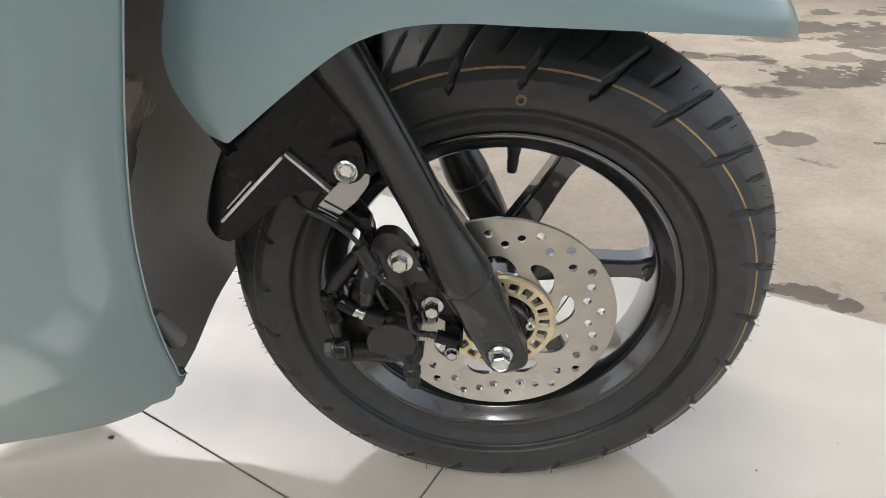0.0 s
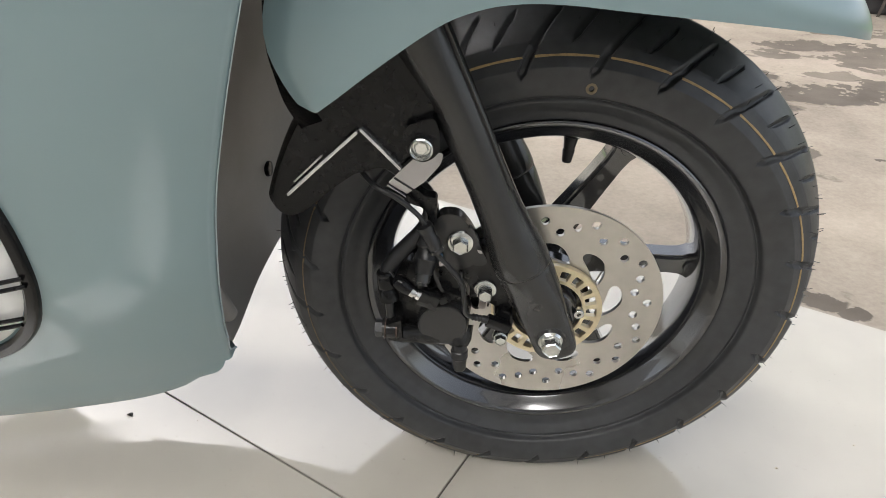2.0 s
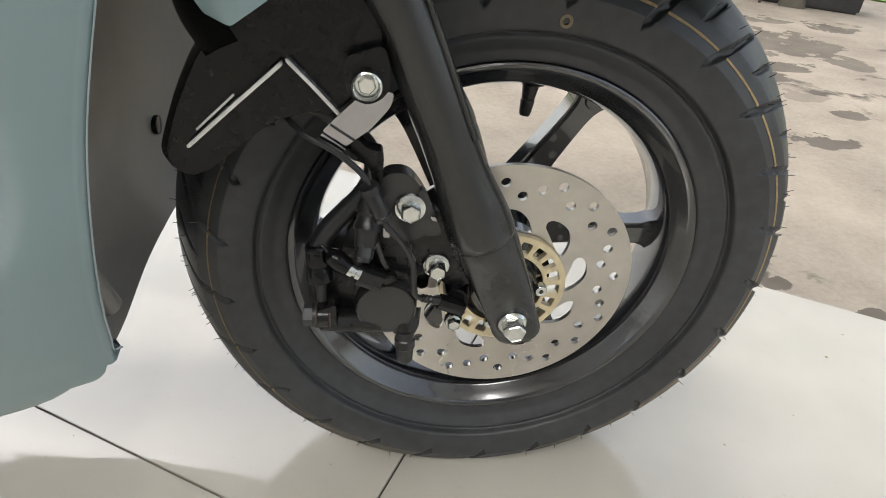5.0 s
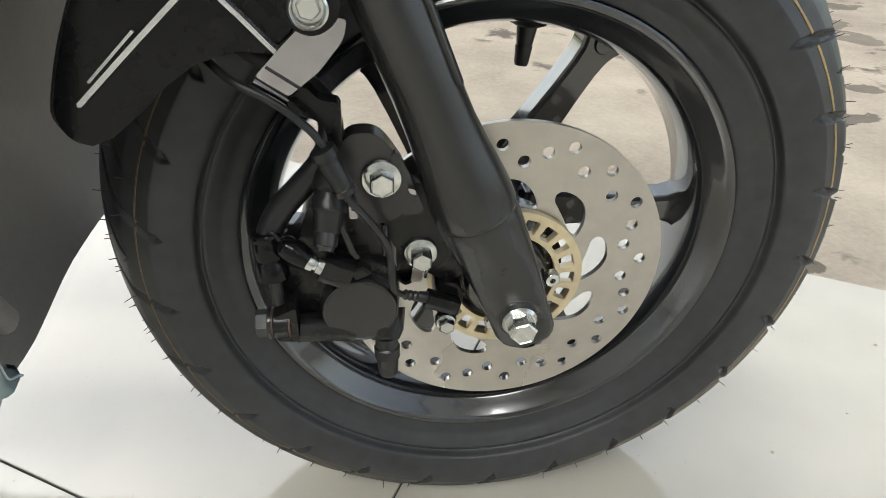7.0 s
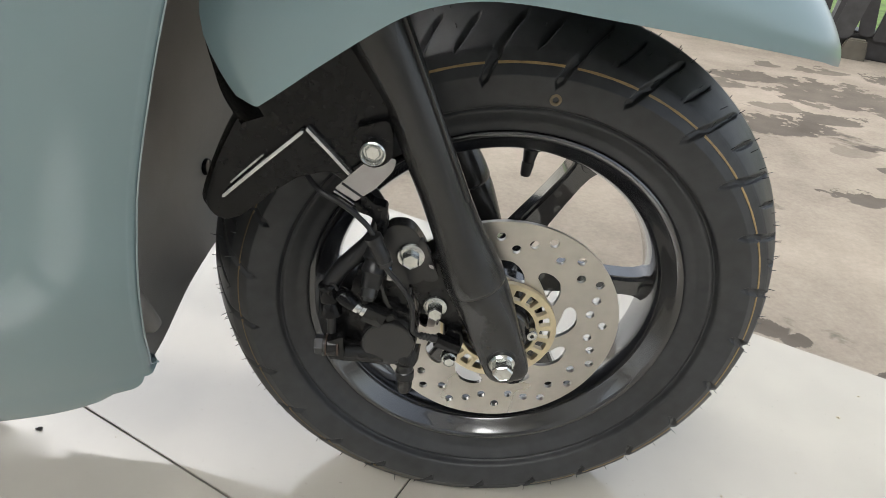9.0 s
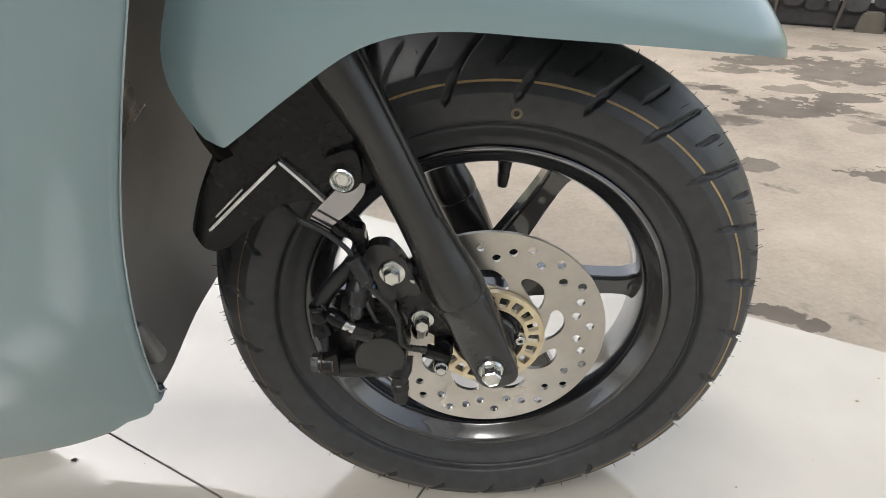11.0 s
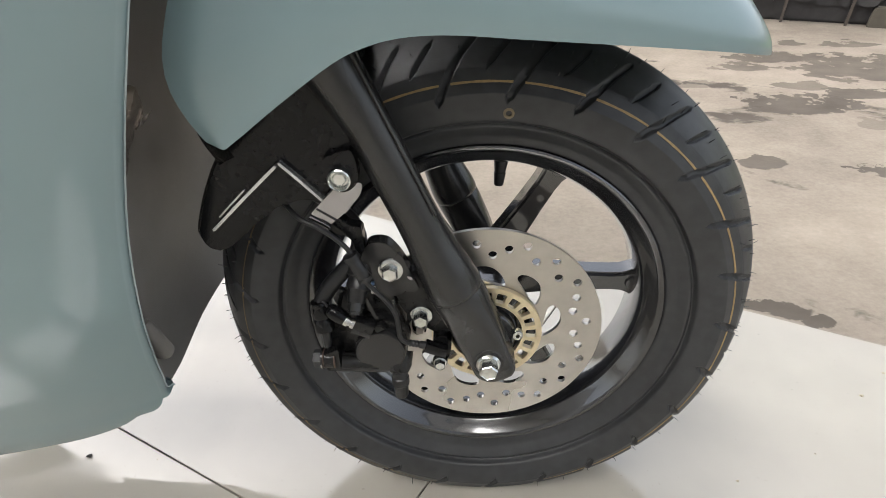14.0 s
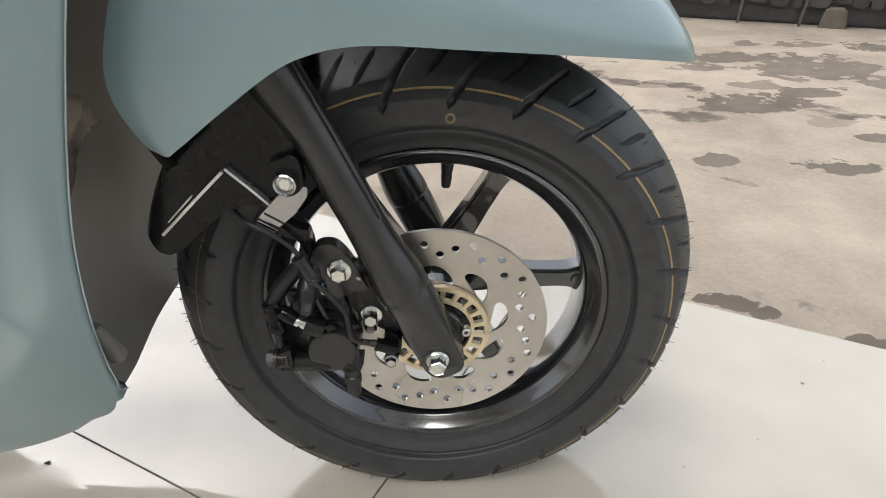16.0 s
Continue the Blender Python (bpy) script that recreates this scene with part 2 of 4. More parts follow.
def part(name, bm, mat, parent=None, label="", limit=38, fix=True):
    """Link a bmesh, drawn in drawing units, as one mesh under a thing or a part."""
    if fix:
        bmesh.ops.recalc_face_normals(bm, faces=bm.faces)
    smooth(bm, limit)
    for v in bm.verts:
        v.co *= K
    me = bpy.data.meshes.new(name)
    bm.to_mesh(me)
    bm.free()
    me.materials.append(mat)
    ob = new(name, me)
    ob.parent = parent
    return tagged(ob, label)


def thing(name, label, category, kind=""):
    return tagged(new(name), label, category, kind=kind)


def sweep_rings(rings, close_u=False, close_v=True):
    """A grid mesh from rows of points."""
    bm = bmesh.new()
    vs = [[bm.verts.new(p) for p in r] for r in rings]
    n, m = len(vs), len(vs[0])
    for i in range(n if close_u else n - 1):
        for j in range(m if close_v else m - 1):
            a, b = vs[i], vs[(i + 1) % n]
            bm.faces.new((a[j], a[(j + 1) % m], b[(j + 1) % m], b[j]))
    return bm


def cap(bm):
    """Close open ends with flat faces."""
    edges = [e for e in bm.edges if e.is_boundary]
    if edges:
        bmesh.ops.holes_fill(bm, edges=edges, sides=0)
    return bm


def wheel_point(r, a, y):
    return (r * math.cos(a), y, AXZ + r * math.sin(a))


def lathe(profile, seg=96, closed=True):
    """Turn a profile of (radius, y) round the axle."""
    rings = [[wheel_point(r, 2 * math.pi * i / seg, y) for r, y in profile] for i in range(seg)]
    return sweep_rings(rings, close_u=True, close_v=closed)


def spline(pts, n=8):
    """Catmull-Rom through points."""
    p = [Vector(q) for q in pts]
    p = [2 * p[0] - p[1]] + p + [2 * p[-1] - p[-2]]
    out = []
    for i in range(1, len(p) - 2):
        for k in range(n):
            t = k / n
            a, b, c, d = p[i - 1:i + 3]
            out.append(0.5 * (2 * b + (c - a) * t + (2 * a - 5 * b + 4 * c - d) * t * t + (3 * b - 3 * c + d - a) * t ** 3))
    return out + [p[-2]]


def tube(pts, radius, seg=14, n=8, raw=False):
    """A round bar along a smooth line; radius may be a list, one for each given point."""
    line = [Vector(q) for q in pts] if raw else spline(pts, n)
    rad = list(radius) if isinstance(radius, (list, tuple)) else [radius] * len(pts)
    rings, ref = [], None
    for i, q in enumerate(line):
        d = (line[min(i + 1, len(line) - 1)] - line[max(i - 1, 0)]).normalized()
        if ref is None:
            ref = d.orthogonal().normalized()
        ref = (ref - d * ref.dot(d)).normalized()
        s = i / (len(line) - 1) * (len(rad) - 1)
        k = min(int(s), len(rad) - 2)
        r = rad[k] + (rad[k + 1] - rad[k]) * (s - k)
        side = d.cross(ref)
        rings.append([q + r * (ref * math.cos(2 * math.pi * j / seg) + side * math.sin(2 * math.pi * j / seg)) for j in range(seg)])
    return cap(sweep_rings(rings))


def steps(a, b, stations, seg=20):
    """A turned piece from a to b; stations are (share of the way, radius)."""
    a, b = Vector(a), Vector(b)
    d = (b - a).normalized()
    u = d.orthogonal().normalized()
    w = d.cross(u)
    rings = []
    for s, r in stations:
        c = a.lerp(b, s)
        rings.append([c + r * (u * math.cos(2 * math.pi * j / seg) + w * math.sin(2 * math.pi * j / seg)) for j in range(seg)])
    return cap(sweep_rings(rings))


def join(*bms):
    out = bmesh.new()
    for b in bms:
        me = bpy.data.meshes.new("tmp")
        b.to_mesh(me)
        out.from_mesh(me)
        bpy.data.meshes.remove(me)
        b.free()
    return out


def rounded(pts, r=0.004, n=4):
    """Round the corners of a 2D outline; r may be given point by point as a third value."""
    out, m = [], len(pts)
    for i in range(m):
        p = Vector(pts[i][:2])
        rad = pts[i][2] if len(pts[i]) > 2 else r
        a, b = Vector(pts[i - 1][:2]) - p, Vector(pts[(i + 1) % m][:2]) - p
        t = min(rad, a.length * 0.48, b.length * 0.48)
        s, e = p + a.normalized() * t, p + b.normalized() * t
        for k in range(n + 1):
            q = k / n
            out.append(((1 - q) ** 2 * s + 2 * q * (1 - q) * p + q * q * e)[:])
    return out


def slab(outline, y0, y1, holes=(), bevel=0.0):
    """A flat plate in the wheel's plane: outline of (x, z), from y0 (near) to y1 (far), with holes through it."""
    bm = bmesh.new()
    edges = []
    for loop in (outline, *holes):
        vs = [bm.verts.new((x, y0, z)) for x, z in loop]
        edges += [bm.edges.new((vs[i], vs[(i + 1) % len(vs)])) for i in range(len(vs))]
    bmesh.ops.triangle_fill(bm, use_beauty=True, use_dissolve=False, edges=edges)
    ext = bmesh.ops.extrude_face_region(bm, geom=bm.faces[:])
    bmesh.ops.translate(bm, vec=(0, y1 - y0, 0), verts=[v for v in ext["geom"] if isinstance(v, bmesh.types.BMVert)])
    bmesh.ops.recalc_face_normals(bm, faces=bm.faces)
    if bevel:
        sharp = [e for e in bm.edges if len(e.link_faces) == 2 and e.calc_face_angle(0) > radians(60)]
        bmesh.ops.bevel(bm, geom=sharp, offset=bevel, segments=2, affect="EDGES", clamp_overlap=True)
    return bm


def circle(x, z, r, n=20, start=0.0):
    return [(x + r * math.cos(start + 2 * math.pi * i / n), z + r * math.sin(start + 2 * math.pi * i / n)) for i in range(n)]


def hex_bolt(x, y, z, flange, across, height, mat, parent, turn=0.2, name="bolt", label=""):
    """A flanged hexagon head that looks towards -y; y is its seat."""
    fl = lathe_at(x, z, [(0.0005, y), (flange, y), (flange, y - 0.002), (flange * 0.93, y - 0.0032), (across * 1.12, y - 0.0042), (0.0005, y - 0.0042)], 32)
    rings = []
    for yy, s in ((y - 0.003, 1.0), (y - height + 0.0013, 1.0), (y - height + 0.0001, 0.88), (y - height, 0.84), (y - height + 0.0005, 0.78), (y - height + 0.0005, 0.03)):
        ring = []
        for i in range(6):
            p, q = [(math.cos(turn + math.pi / 3 * k) * across * s, math.sin(turn + math.pi / 3 * k) * across * s) for k in (i, i + 1)]
            ring += [(x + p[0] + (q[0] - p[0]) * t, yy, z + p[1] + (q[1] - p[1]) * t) for t in (0.0, 0.5)]
        rings.append(ring)
    hx = cap(sweep_rings(rings))
    return part(name, join(fl, hx), mat, parent, label, limit=25)


def lathe_at(x, z, profile, seg=32):
    """Turn (radius, y) round an axis along y through (x, z)."""
    rings = [[(x + r * math.cos(2 * math.pi * i / seg), y, z + r * math.sin(2 * math.pi * i / seg)) for r, y in profile] for i in range(seg)]
    return sweep_rings(rings, close_u=True, close_v=True)


def lerp_table(table, q):
    """Smooth table lookup of (key, value...) rows."""
    if q <= table[0][0]:
        return table[0][1:]
    for a, b in zip(table, table[1:]):
        if q <= b[0]:
            t = (q - a[0]) / (b[0] - a[0])
            return tuple(u + (v - u) * t for u, v in zip(a[1:], b[1:]))
    return table[-1][1:]

# ---- yard, shell of the showroom ----
def place(a, n, z):
    """A drawing place from (along, across) the joints."""
    return (a * DIRX + n * NX, a * DIRY + n * NY, z)


def box(a0, a1, n0, n1, z0, z1, bevel=0.0):
    bm = bmesh.new()
    vs = [bm.verts.new(place(a, n, z)) for z in (z0, z1) for a, n in ((a0, n0), (a1, n0), (a1, n1), (a0, n1))]
    for f in ((0, 1, 2, 3), (4, 5, 6, 7), (0, 1, 5, 4), (1, 2, 6, 5), (2, 3, 7, 6), (3, 0, 4, 7)):
        bm.faces.new([vs[i] for i in f])
    bmesh.ops.recalc_face_normals(bm, faces=bm.faces)
    if bevel:
        bmesh.ops.bevel(bm, geom=bm.edges[:], offset=bevel, segments=2, affect="EDGES")
    return bm


EDGE = 0.497      # the tiled floor ends here
TILE_SIZE = 0.674
ROW0, COL0 = -0.177, -0.0515


def build_yard():
    bm = bmesh.new()
    cells = [-400, -60, -12, -4, 0, 4, 12, 60, 400]
    vs = [[bm.verts.new(place(a, n, FLOOR - 0.008)) for a in cells] for n in (-400, -60, -12, -5, EDGE - 0.02, 2, 4, 12, 60, 400)]
    for r, s in zip(vs, vs[1:]):
        for i in range(len(cells) - 1):
            bm.faces.new((r[i], r[i + 1], s[i + 1], s[i]))
    return tagged(part("ground", bm, YARD), "pale worn concrete yard with dark damp patches", "ground", kind="structure")


def build_shell():
    """Plain room round and behind the camera, open to the yard."""
    back = ((-5, -3.5, -0.05, 3.6), (-1.7, 3, -0.05, 3.6), (-3.5, -1.7, 2.35, 3.6))
    tagged(part("wall_back", join(*[box(a0, a1, -5.2, -5.0, z0, z1) for a0, a1, z0, z1 in back]), WALL), "plain grey painted showroom wall with an open doorway", "wall", kind="structure")
    tagged(part("wall_west", box(-5.2, -5, -5.2, 0.4, -0.05, 3.6), WALL), "plain grey painted showroom wall", "wall", kind="structure")
    east = ((-5.2, -3.9, -0.05, 3.6), (-2.3, -1.6, -0.05, 3.6), (-3.9, -2.3, -0.05, 1.9), (-3.9, -2.3, 3.1, 3.6))
    tagged(part("wall_east", join(*[box(3.0, 3.2, n0, n1, z0, z1) for n0, n1, z0, z1 in east]), WALL), "plain grey painted showroom wall with a high window opening", "wall", kind="structure")
    # unseen; front edge pushed out past the floor to shade mudguard and tiles
    tagged(part("ceiling", box(-5.2, 3.2, -5.2, 1.15, 3.6, 3.75), CEIL), "plain white painted showroom ceiling, unseen, run out past the floor for shade", "ceiling", kind="structure")


build_yard()
build_shell()


def ceiling_light(a, n, half, power):
    lamp = thing("ceiling_light", "white ceiling panel lamp, switched on", "lamp")
    lamp.location = Vector(place(a, n, 3.6)) * K
    fr = box(-0.65, 0.65, -half - 0.02, half + 0.02, -0.05, -0.002, 0.004)
    part("housing", fr, WALL, lamp)
    glow = bpy.data.materials.new("lamp_diffuser")
    glow.use_nodes = True
    b = glow.node_tree.nodes["Principled BSDF"]
    b.inputs["Base Color"].default_value = (0.9, 0.9, 0.88, 1)
    b.inputs["Emission Color"].default_value = (0.99, 0.975, 0.978, 1)
    b.inputs["Emission Strength"].default_value = power
    part("diffuser", box(-0.6, 0.6, -half, half, -0.056, -0.05), glow, lamp)
    tagged(lamp, group="ceiling lights")


for la, ln, lw, power in ((-2.1, -0.25, 0.08, 56.0), (-0.7, -0.25, 0.08, 56.0), (-1.6, -2.6, 0.55, 10.0), (0.0, -2.6, 0.55, 10.0), (1.6, -2.6, 0.55, 10.0)):
    ceiling_light(la, ln, lw, power)


# ---- far fence beyond the yard ----
def board(a, n, z0, z1, w, lean, thick=0.022):
    """A plank with a rounded foot, leaning along the fence."""
    pts = [(-w * 0.5 * math.cos(t) ** 0.6, z0 + w * 0.3 * (1 - math.sin(t))) for t in [math.pi / 2 * k / 4 for k in range(4, -1, -1)]][::-1]
    loop = pts + [(-x, z) for x, z in pts[-2::-1]] + [(w * 0.56, z1), (-w * 0.56, z1)]
    bm = bmesh.new()
    sides = []
    for dn in (0.0, thick):
        sides.append([bm.verts.new(place(a + x + lean * (z - z0), n + dn, z)) for x, z in loop])
    bm.faces.new(sides[0])
    bm.faces.new(sides[1][::-1])
    for k in range(len(loop)):
        m = (k + 1) % len(loop)
        bm.faces.new((sides[0][k], sides[0][m], sides[1][m], sides[1][k]))
    bmesh.ops.recalc_face_normals(bm, faces=bm.faces)
    return bm


def build_fence():
    fence = thing("fence", "dark weathered board fence standing on a low beam", "fence", kind="")
    part("base_beam", box(-6, 0.72, 3.10, 3.24, FLOOR - 0.008, 0.105, 0.01), FENCE, fence)
    part("top_rail", box(-6, 0.72, 3.15, 3.2, 1.3, 1.36, 0.006), FENCE, fence)
    rng = random.Random(5)
    a = -2.6
    while a < 0.68:
        w = rng.choice((0.038, 0.05, 0.065, 0.085))
        lean = rng.uniform(-0.22, 0.22)
        part("board", board(a, 3.074 + rng.uniform(-0.012, 0.012), rng.uniform(0.062, 0.1), 1.3, w, lean, rng.uniform(0.014, 0.03)), rng.choice((FENCE, FENCE, GREYBOARD)), fence)
        a += w + rng.choice((-0.004, 0.003, 0.008, 0.016))
        if rng.random() < 0.35:
            part("slat", board(a, 3.12, rng.uniform(0.10, 0.115), 1.3, rng.choice((0.014, 0.022, 0.03)), rng.uniform(-0.2, 0.2), 0.01), SLAT, fence, "pale grey slat")
            a += 0.012
    foot = bmesh.new()
    rows = [[foot.verts.new(place(x, n, z)) for x, n in ((c0, 3.045), (c1, 3.045), (c1, 3.099), (c0, 3.099))] for c0, c1, z in ((0.372, 0.488, FLOOR - 0.008), (0.38, 0.48, 0.045), (0.392, 0.468, 0.075))]
    for r, q in zip(rows, rows[1:]):
        for k in range(4):
            foot.faces.new((r[k], r[(k + 1) % 4], q[(k + 1) % 4], q[k]))
    foot.faces.new(rows[-1])
    bmesh.ops.recalc_face_normals(foot, faces=foot.faces)
    bmesh.ops.bevel(foot, geom=foot.edges[:], offset=0.006, segments=2, affect="EDGES")
    part("footing", foot, FOOT, fence, "dull mortar footing")
    for x, lean in ((0.289, 0.12), (0.02, 0.07), (-0.75, -0.06)):
        part("stake", board(x, 3.05, FLOOR - 0.01, 0.115, 0.012, lean, 0.012), STAKE, fence, "brown wooden stake")


GREYBOARD = material("grey_weathered_board", (0.042, 0.041, 0.041), 0.6, grain=30, vary=0.35)
build_fence()
lawn = tagged(part("lawn", box(-30, 30, 3.6, 12, FLOOR - 0.006, FLOOR), GRASS), "bright green lawn behind the fence", "grass", kind="stuff")

# ---- scooter ----
scooter = thing("scooter", "teal motor scooter with black cast front wheel, parked on tiles", "scooter")


def disc_windows():
    """Nine comma-shaped openings near the middle of the disc."""
    shape = [(0.0622, -1.2), (0.0672, 0.4), (0.0703, -1.6), (0.0722, -6), (0.0726, -11.5), (0.0716, -17), (0.0688, -21.5), (0.064, -26.5), (0.0590, -30.5), (0.0535, -34),
             (0.0520, -28), (0.0540, -19), (0.0572, -10.5), (0.0600, -5)]
    out = []
    for k in range(9):
        loop = [(r * math.cos(radians(64 + a - 40 * k)), AXZ + r * math.sin(radians(64 + a - 40 * k))) for r, a in shape]
        out.append(rounded(loop, 0.003, 2))
    return out


def build_wheel():
    far = [(0.1538, 0.035), (0.1560, 0.041), (0.1625, 0.05), (0.1702, 0.057)]
    near = [(0.1538, 0.0085), (0.1541, 0.0050), (0.1552, -0.0010), (0.1568, -0.0056), (0.1586, -0.0088), (0.1600, -0.0102), (0.1640, -0.0138), (0.1680, -0.0176), (0.1702, -0.0200), (0.1718, -0.0216), (0.1738, -0.0226), (0.1755, -0.0230), (0.177, -0.0222), (0.1776, -0.0200), (0.1776, -0.008)]
    wheel = part("front_wheel", lathe(near + [(r, 2 * MID - y) for r, y in near[::-1] if r > 0.1715] + far[::-1], 160), GLOSS, scooter, "gloss black cast alloy rim", limit=30)
    # hub
    part("hub", lathe([(0.008, -0.062), (0.026, -0.062), (0.028, -0.059), (0.03, -0.045), (0.043, -0.04), (0.045, -0.02), (0.034, -0.01), (0.034, 0.05), (0.045, 0.058), (0.045, 0.07), (0.008, 0.07)], 64), GLOSS, wheel)
    # six slanting spokes
    for k in range(6):
        ang = radians(62.5 + 60 * k)
        rim = Vector((0.157 * math.cos(ang), 0.157 * math.sin(ang)))
        d = Vector((math.cos(ang - radians(4.5)), math.sin(ang - radians(4.5))))
        n = Vector((-d.y, d.x))
        left, right = [], []
        for s, w in ((-0.128, 0.0172), (-0.10, 0.0148), (-0.07, 0.0126), (-0.045, 0.0112), (-0.024, 0.0106), (-0.013, 0.0114), (-0.006, 0.0138), (0.0, 0.0185), (0.004, 0.026)):
            c = rim + d * s
            left.append(c + n * w)
            right.append(c - n * w)
        loop = [(p.x, p.y + AXZ) for p in left + right[::-1]]
        sp = part("spoke", slab(loop, 0.017, 0.043, bevel=0.0045), GLOSS, wheel)
        boss = rim - d * 0.004
        part("boss", lathe_at(boss.x, boss.y + AXZ, [(0.0004, 0.0145), (0.0056, 0.0145), (0.0062, 0.0153), (0.0064, 0.021), (0.0004, 0.021)], 20), GLOSS, wheel)
    # valve
    va = radians(83.6)
    base, tip = Vector(wheel_point(0.158, va, 0.017)), Vector(wheel_point(0.1248, va, 0.012))
    part("valve_stem", steps(base, tip, [(0, 0.015), (0.1, 0.0145), (0.22, 0.012), (0.28, 0.0068), (0.6, 0.0052), (0.62, 0.0058), (0.95, 0.0047), (1.0, 0.0038)]), HOSE, wheel, "black rubber tyre valve with cap")
    # disc with ring of holes and comma openings
    rad = [0.0955, 0.084, 0.0915, 0.099, 0.088, 0.099, 0.088, 0.099, 0.0915, 0.084]
    holes = []
    for k in range(40):
        a, r = radians(95 - 9 * k), rad[k % 10]
        holes.append(circle(r * math.cos(a), AXZ + r * math.sin(a), 0.0041, 14))
    disc = slab(circle(0, AXZ, 0.110, 160), -0.050, -0.0462, holes + disc_windows() + [circle(0, AXZ, 0.0485, 64)])
    brake = part("brake_disc", disc, STEEL, wheel, "drilled bare steel brake disc", limit=30)
    slots = []
    for k in range(20):
        a = radians(18 * k - 0.5)
        slot = []
        for r, da in ((0.0375, -0.105), (0.0375, 0.105), (0.0475, 0.1), (0.0475, -0.1)):
            slot.append((r * math.cos(a + da), AXZ + r * math.sin(a + da)))
        slots.append(rounded(slot, 0.0015, 2))
    part("tone_ring", slab(circle(0, AXZ, 0.0525, 96), -0.0565, -0.0506, slots + [circle(0, AXZ, 0.034, 48)], bevel=0.0003), GOLD, wheel, "pale gold slotted speed sensor ring", limit=30)
    part("ring_carrier", lathe([(0.0484, -0.0545), (0.0516, -0.0545), (0.0516, -0.0462), (0.0484, -0.0462)], 64), STEEL, wheel)
    for k in range(3):
        a = radians(12 + 120 * k)
        x, z = 0.0292 * math.cos(a), AXZ + 0.0292 * math.sin(a)
        part("disc_bolt", lathe_at(x, z, [(0.0018, -0.0665), (0.002, -0.0685), (0.0045, -0.0685), (0.0053, -0.0675), (0.0055, -0.0625), (0.0018, -0.0625)], 24), ZINC, wheel)
    return wheel


wheel = build_wheel()

# tyre section: offset from the middle, radius
SECTION = [(y - MID, r) for r, y in ((0.1766, -0.012), (0.1775, -0.0190), (0.1795, -0.0212), (0.1868, -0.0240), (0.192, -0.0276), (0.1965, -0.0305), (0.1985, -0.0308), (0.2003, -0.0300), (0.2015, -0.0318), (0.2026, -0.0354), (0.2042, -0.0374), (0.2085, -0.0391), (0.215, -0.0408), (0.2225, -0.0415), (0.2274, -0.0417), (0.2288, -0.0415), (0.2302, -0.0408),
           (0.2370, -0.0372), (0.2436, -0.0337), (0.2456, -0.0325), (0.2478, -0.0307), (0.2530, -0.0242), (0.2583, -0.0158), (0.2632, -0.0068), (0.267, 0.0005), (0.2702, 0.008), (0.2722, 0.014), (0.273, 0.02))]


def tyre_section():
    """The near half, smoothed, then mirrored."""
    near = [(p.x, p.y) for p in spline([(d, r, 0) for d, r in SECTION], 5)]
    return near + [(-d, r) for d, r in near[-2::-1]]


def groove_depth(theta, d, r):
    """Depth of the tread's slanting sipes at an angle and offset; long and short ones in turn."""
    side = abs(d)
    if r < 0.2205:
        return 0.0
    depth = 0.0
    pitch = radians(14.4)
    slant = radians(100) * ((r - 0.2215) + (0.0617 - side))
    u = theta + slant - radians(85.5)
    if d > 0:
        u += pitch / 2
    q = u / pitch
    f = (q - round(q)) * pitch * 0.245
    if side > 0.017:
        w = (0.0027 + 0.0014 * max(0.0, min(1.0, (side - 0.04) / 0.015))) * min(1.0, (r - 0.2205) / 0.005) * min(1.0, (side - 0.017) / 0.006)
        depth = max(depth, min(1.0, max(0.0, (w - abs(f)) / 0.0014)))
    q += 0.47
    f = (q - round(q)) * pitch * 0.245
    if 0.020 < side < 0.0535:
        w = 0.0024 * min(1.0, (0.0535 - side) / 0.006) * min(1.0, (side - 0.020) / 0.008)
        depth = max(depth, min(1.0, max(0.0, (w - abs(f)) / 0.0011)))
    return (0.0042 + 0.0018 * max(0.0, min(1.0, (side - 0.045) / 0.01))) * depth


def build_tyre():
    sec = tyre_section()
    seg = 2000
    rings = []
    for i in range(seg):
        th = 2 * math.pi * i / seg
        ring = []
        for d, r in sec:
            g = groove_depth(th, d, r)
            k = max(0.0, min(1.0, (abs(d) - 0.052) / 0.006))
            x, y, z = wheel_point(r - g * (1 - k), th, MID + d - math.copysign(g * k * 0.7, d))
            # the loaded tread lies flat on the tiles and bulges a little
            sink = max(0.0, FLOOR + 0.0004 - z)
            bulge = 0.0012 * math.exp(-((th - 1.5 * math.pi) / 0.35) ** 2) * max(0.0, 1 - abs(r - 0.225) / 0.035)
            ring.append((x, y + math.copysign(bulge + 0.15 * sink, d), z + sink))
        rings.append(ring)
    bm = sweep_rings(rings, close_u=True, close_v=False)
    return part("tyre", bm, RUBBER, wheel, "black rubber tyre with slanting tread grooves", limit=55, fix=False)


tyre = build_tyre()


def stripe_arc(a0, a1, wide=1.0, d=-0.0572, r=0.2370):
    """A painted line on the sloping shoulder, broken where a groove runs through."""
    n = max(2, int((a1 - a0) / radians(1.2)))
    rings = []
    for i in range(n + 1):
        th = a0 + (a1 - a0) * i / n
        w = (0.00095 + 0.00012 * math.sin(th * 61)) * wide
        ring = []
        for t, lift in ((-w, 0.0004), (w, 0.0004), (w, -0.001), (-w, -0.001)):
            ring.append(wheel_point(r + 0.886 * t + 0.463 * lift, th, MID + d + 0.463 * t - 0.886 * lift))
        rings.append(ring)
    return cap(sweep_rings(rings))


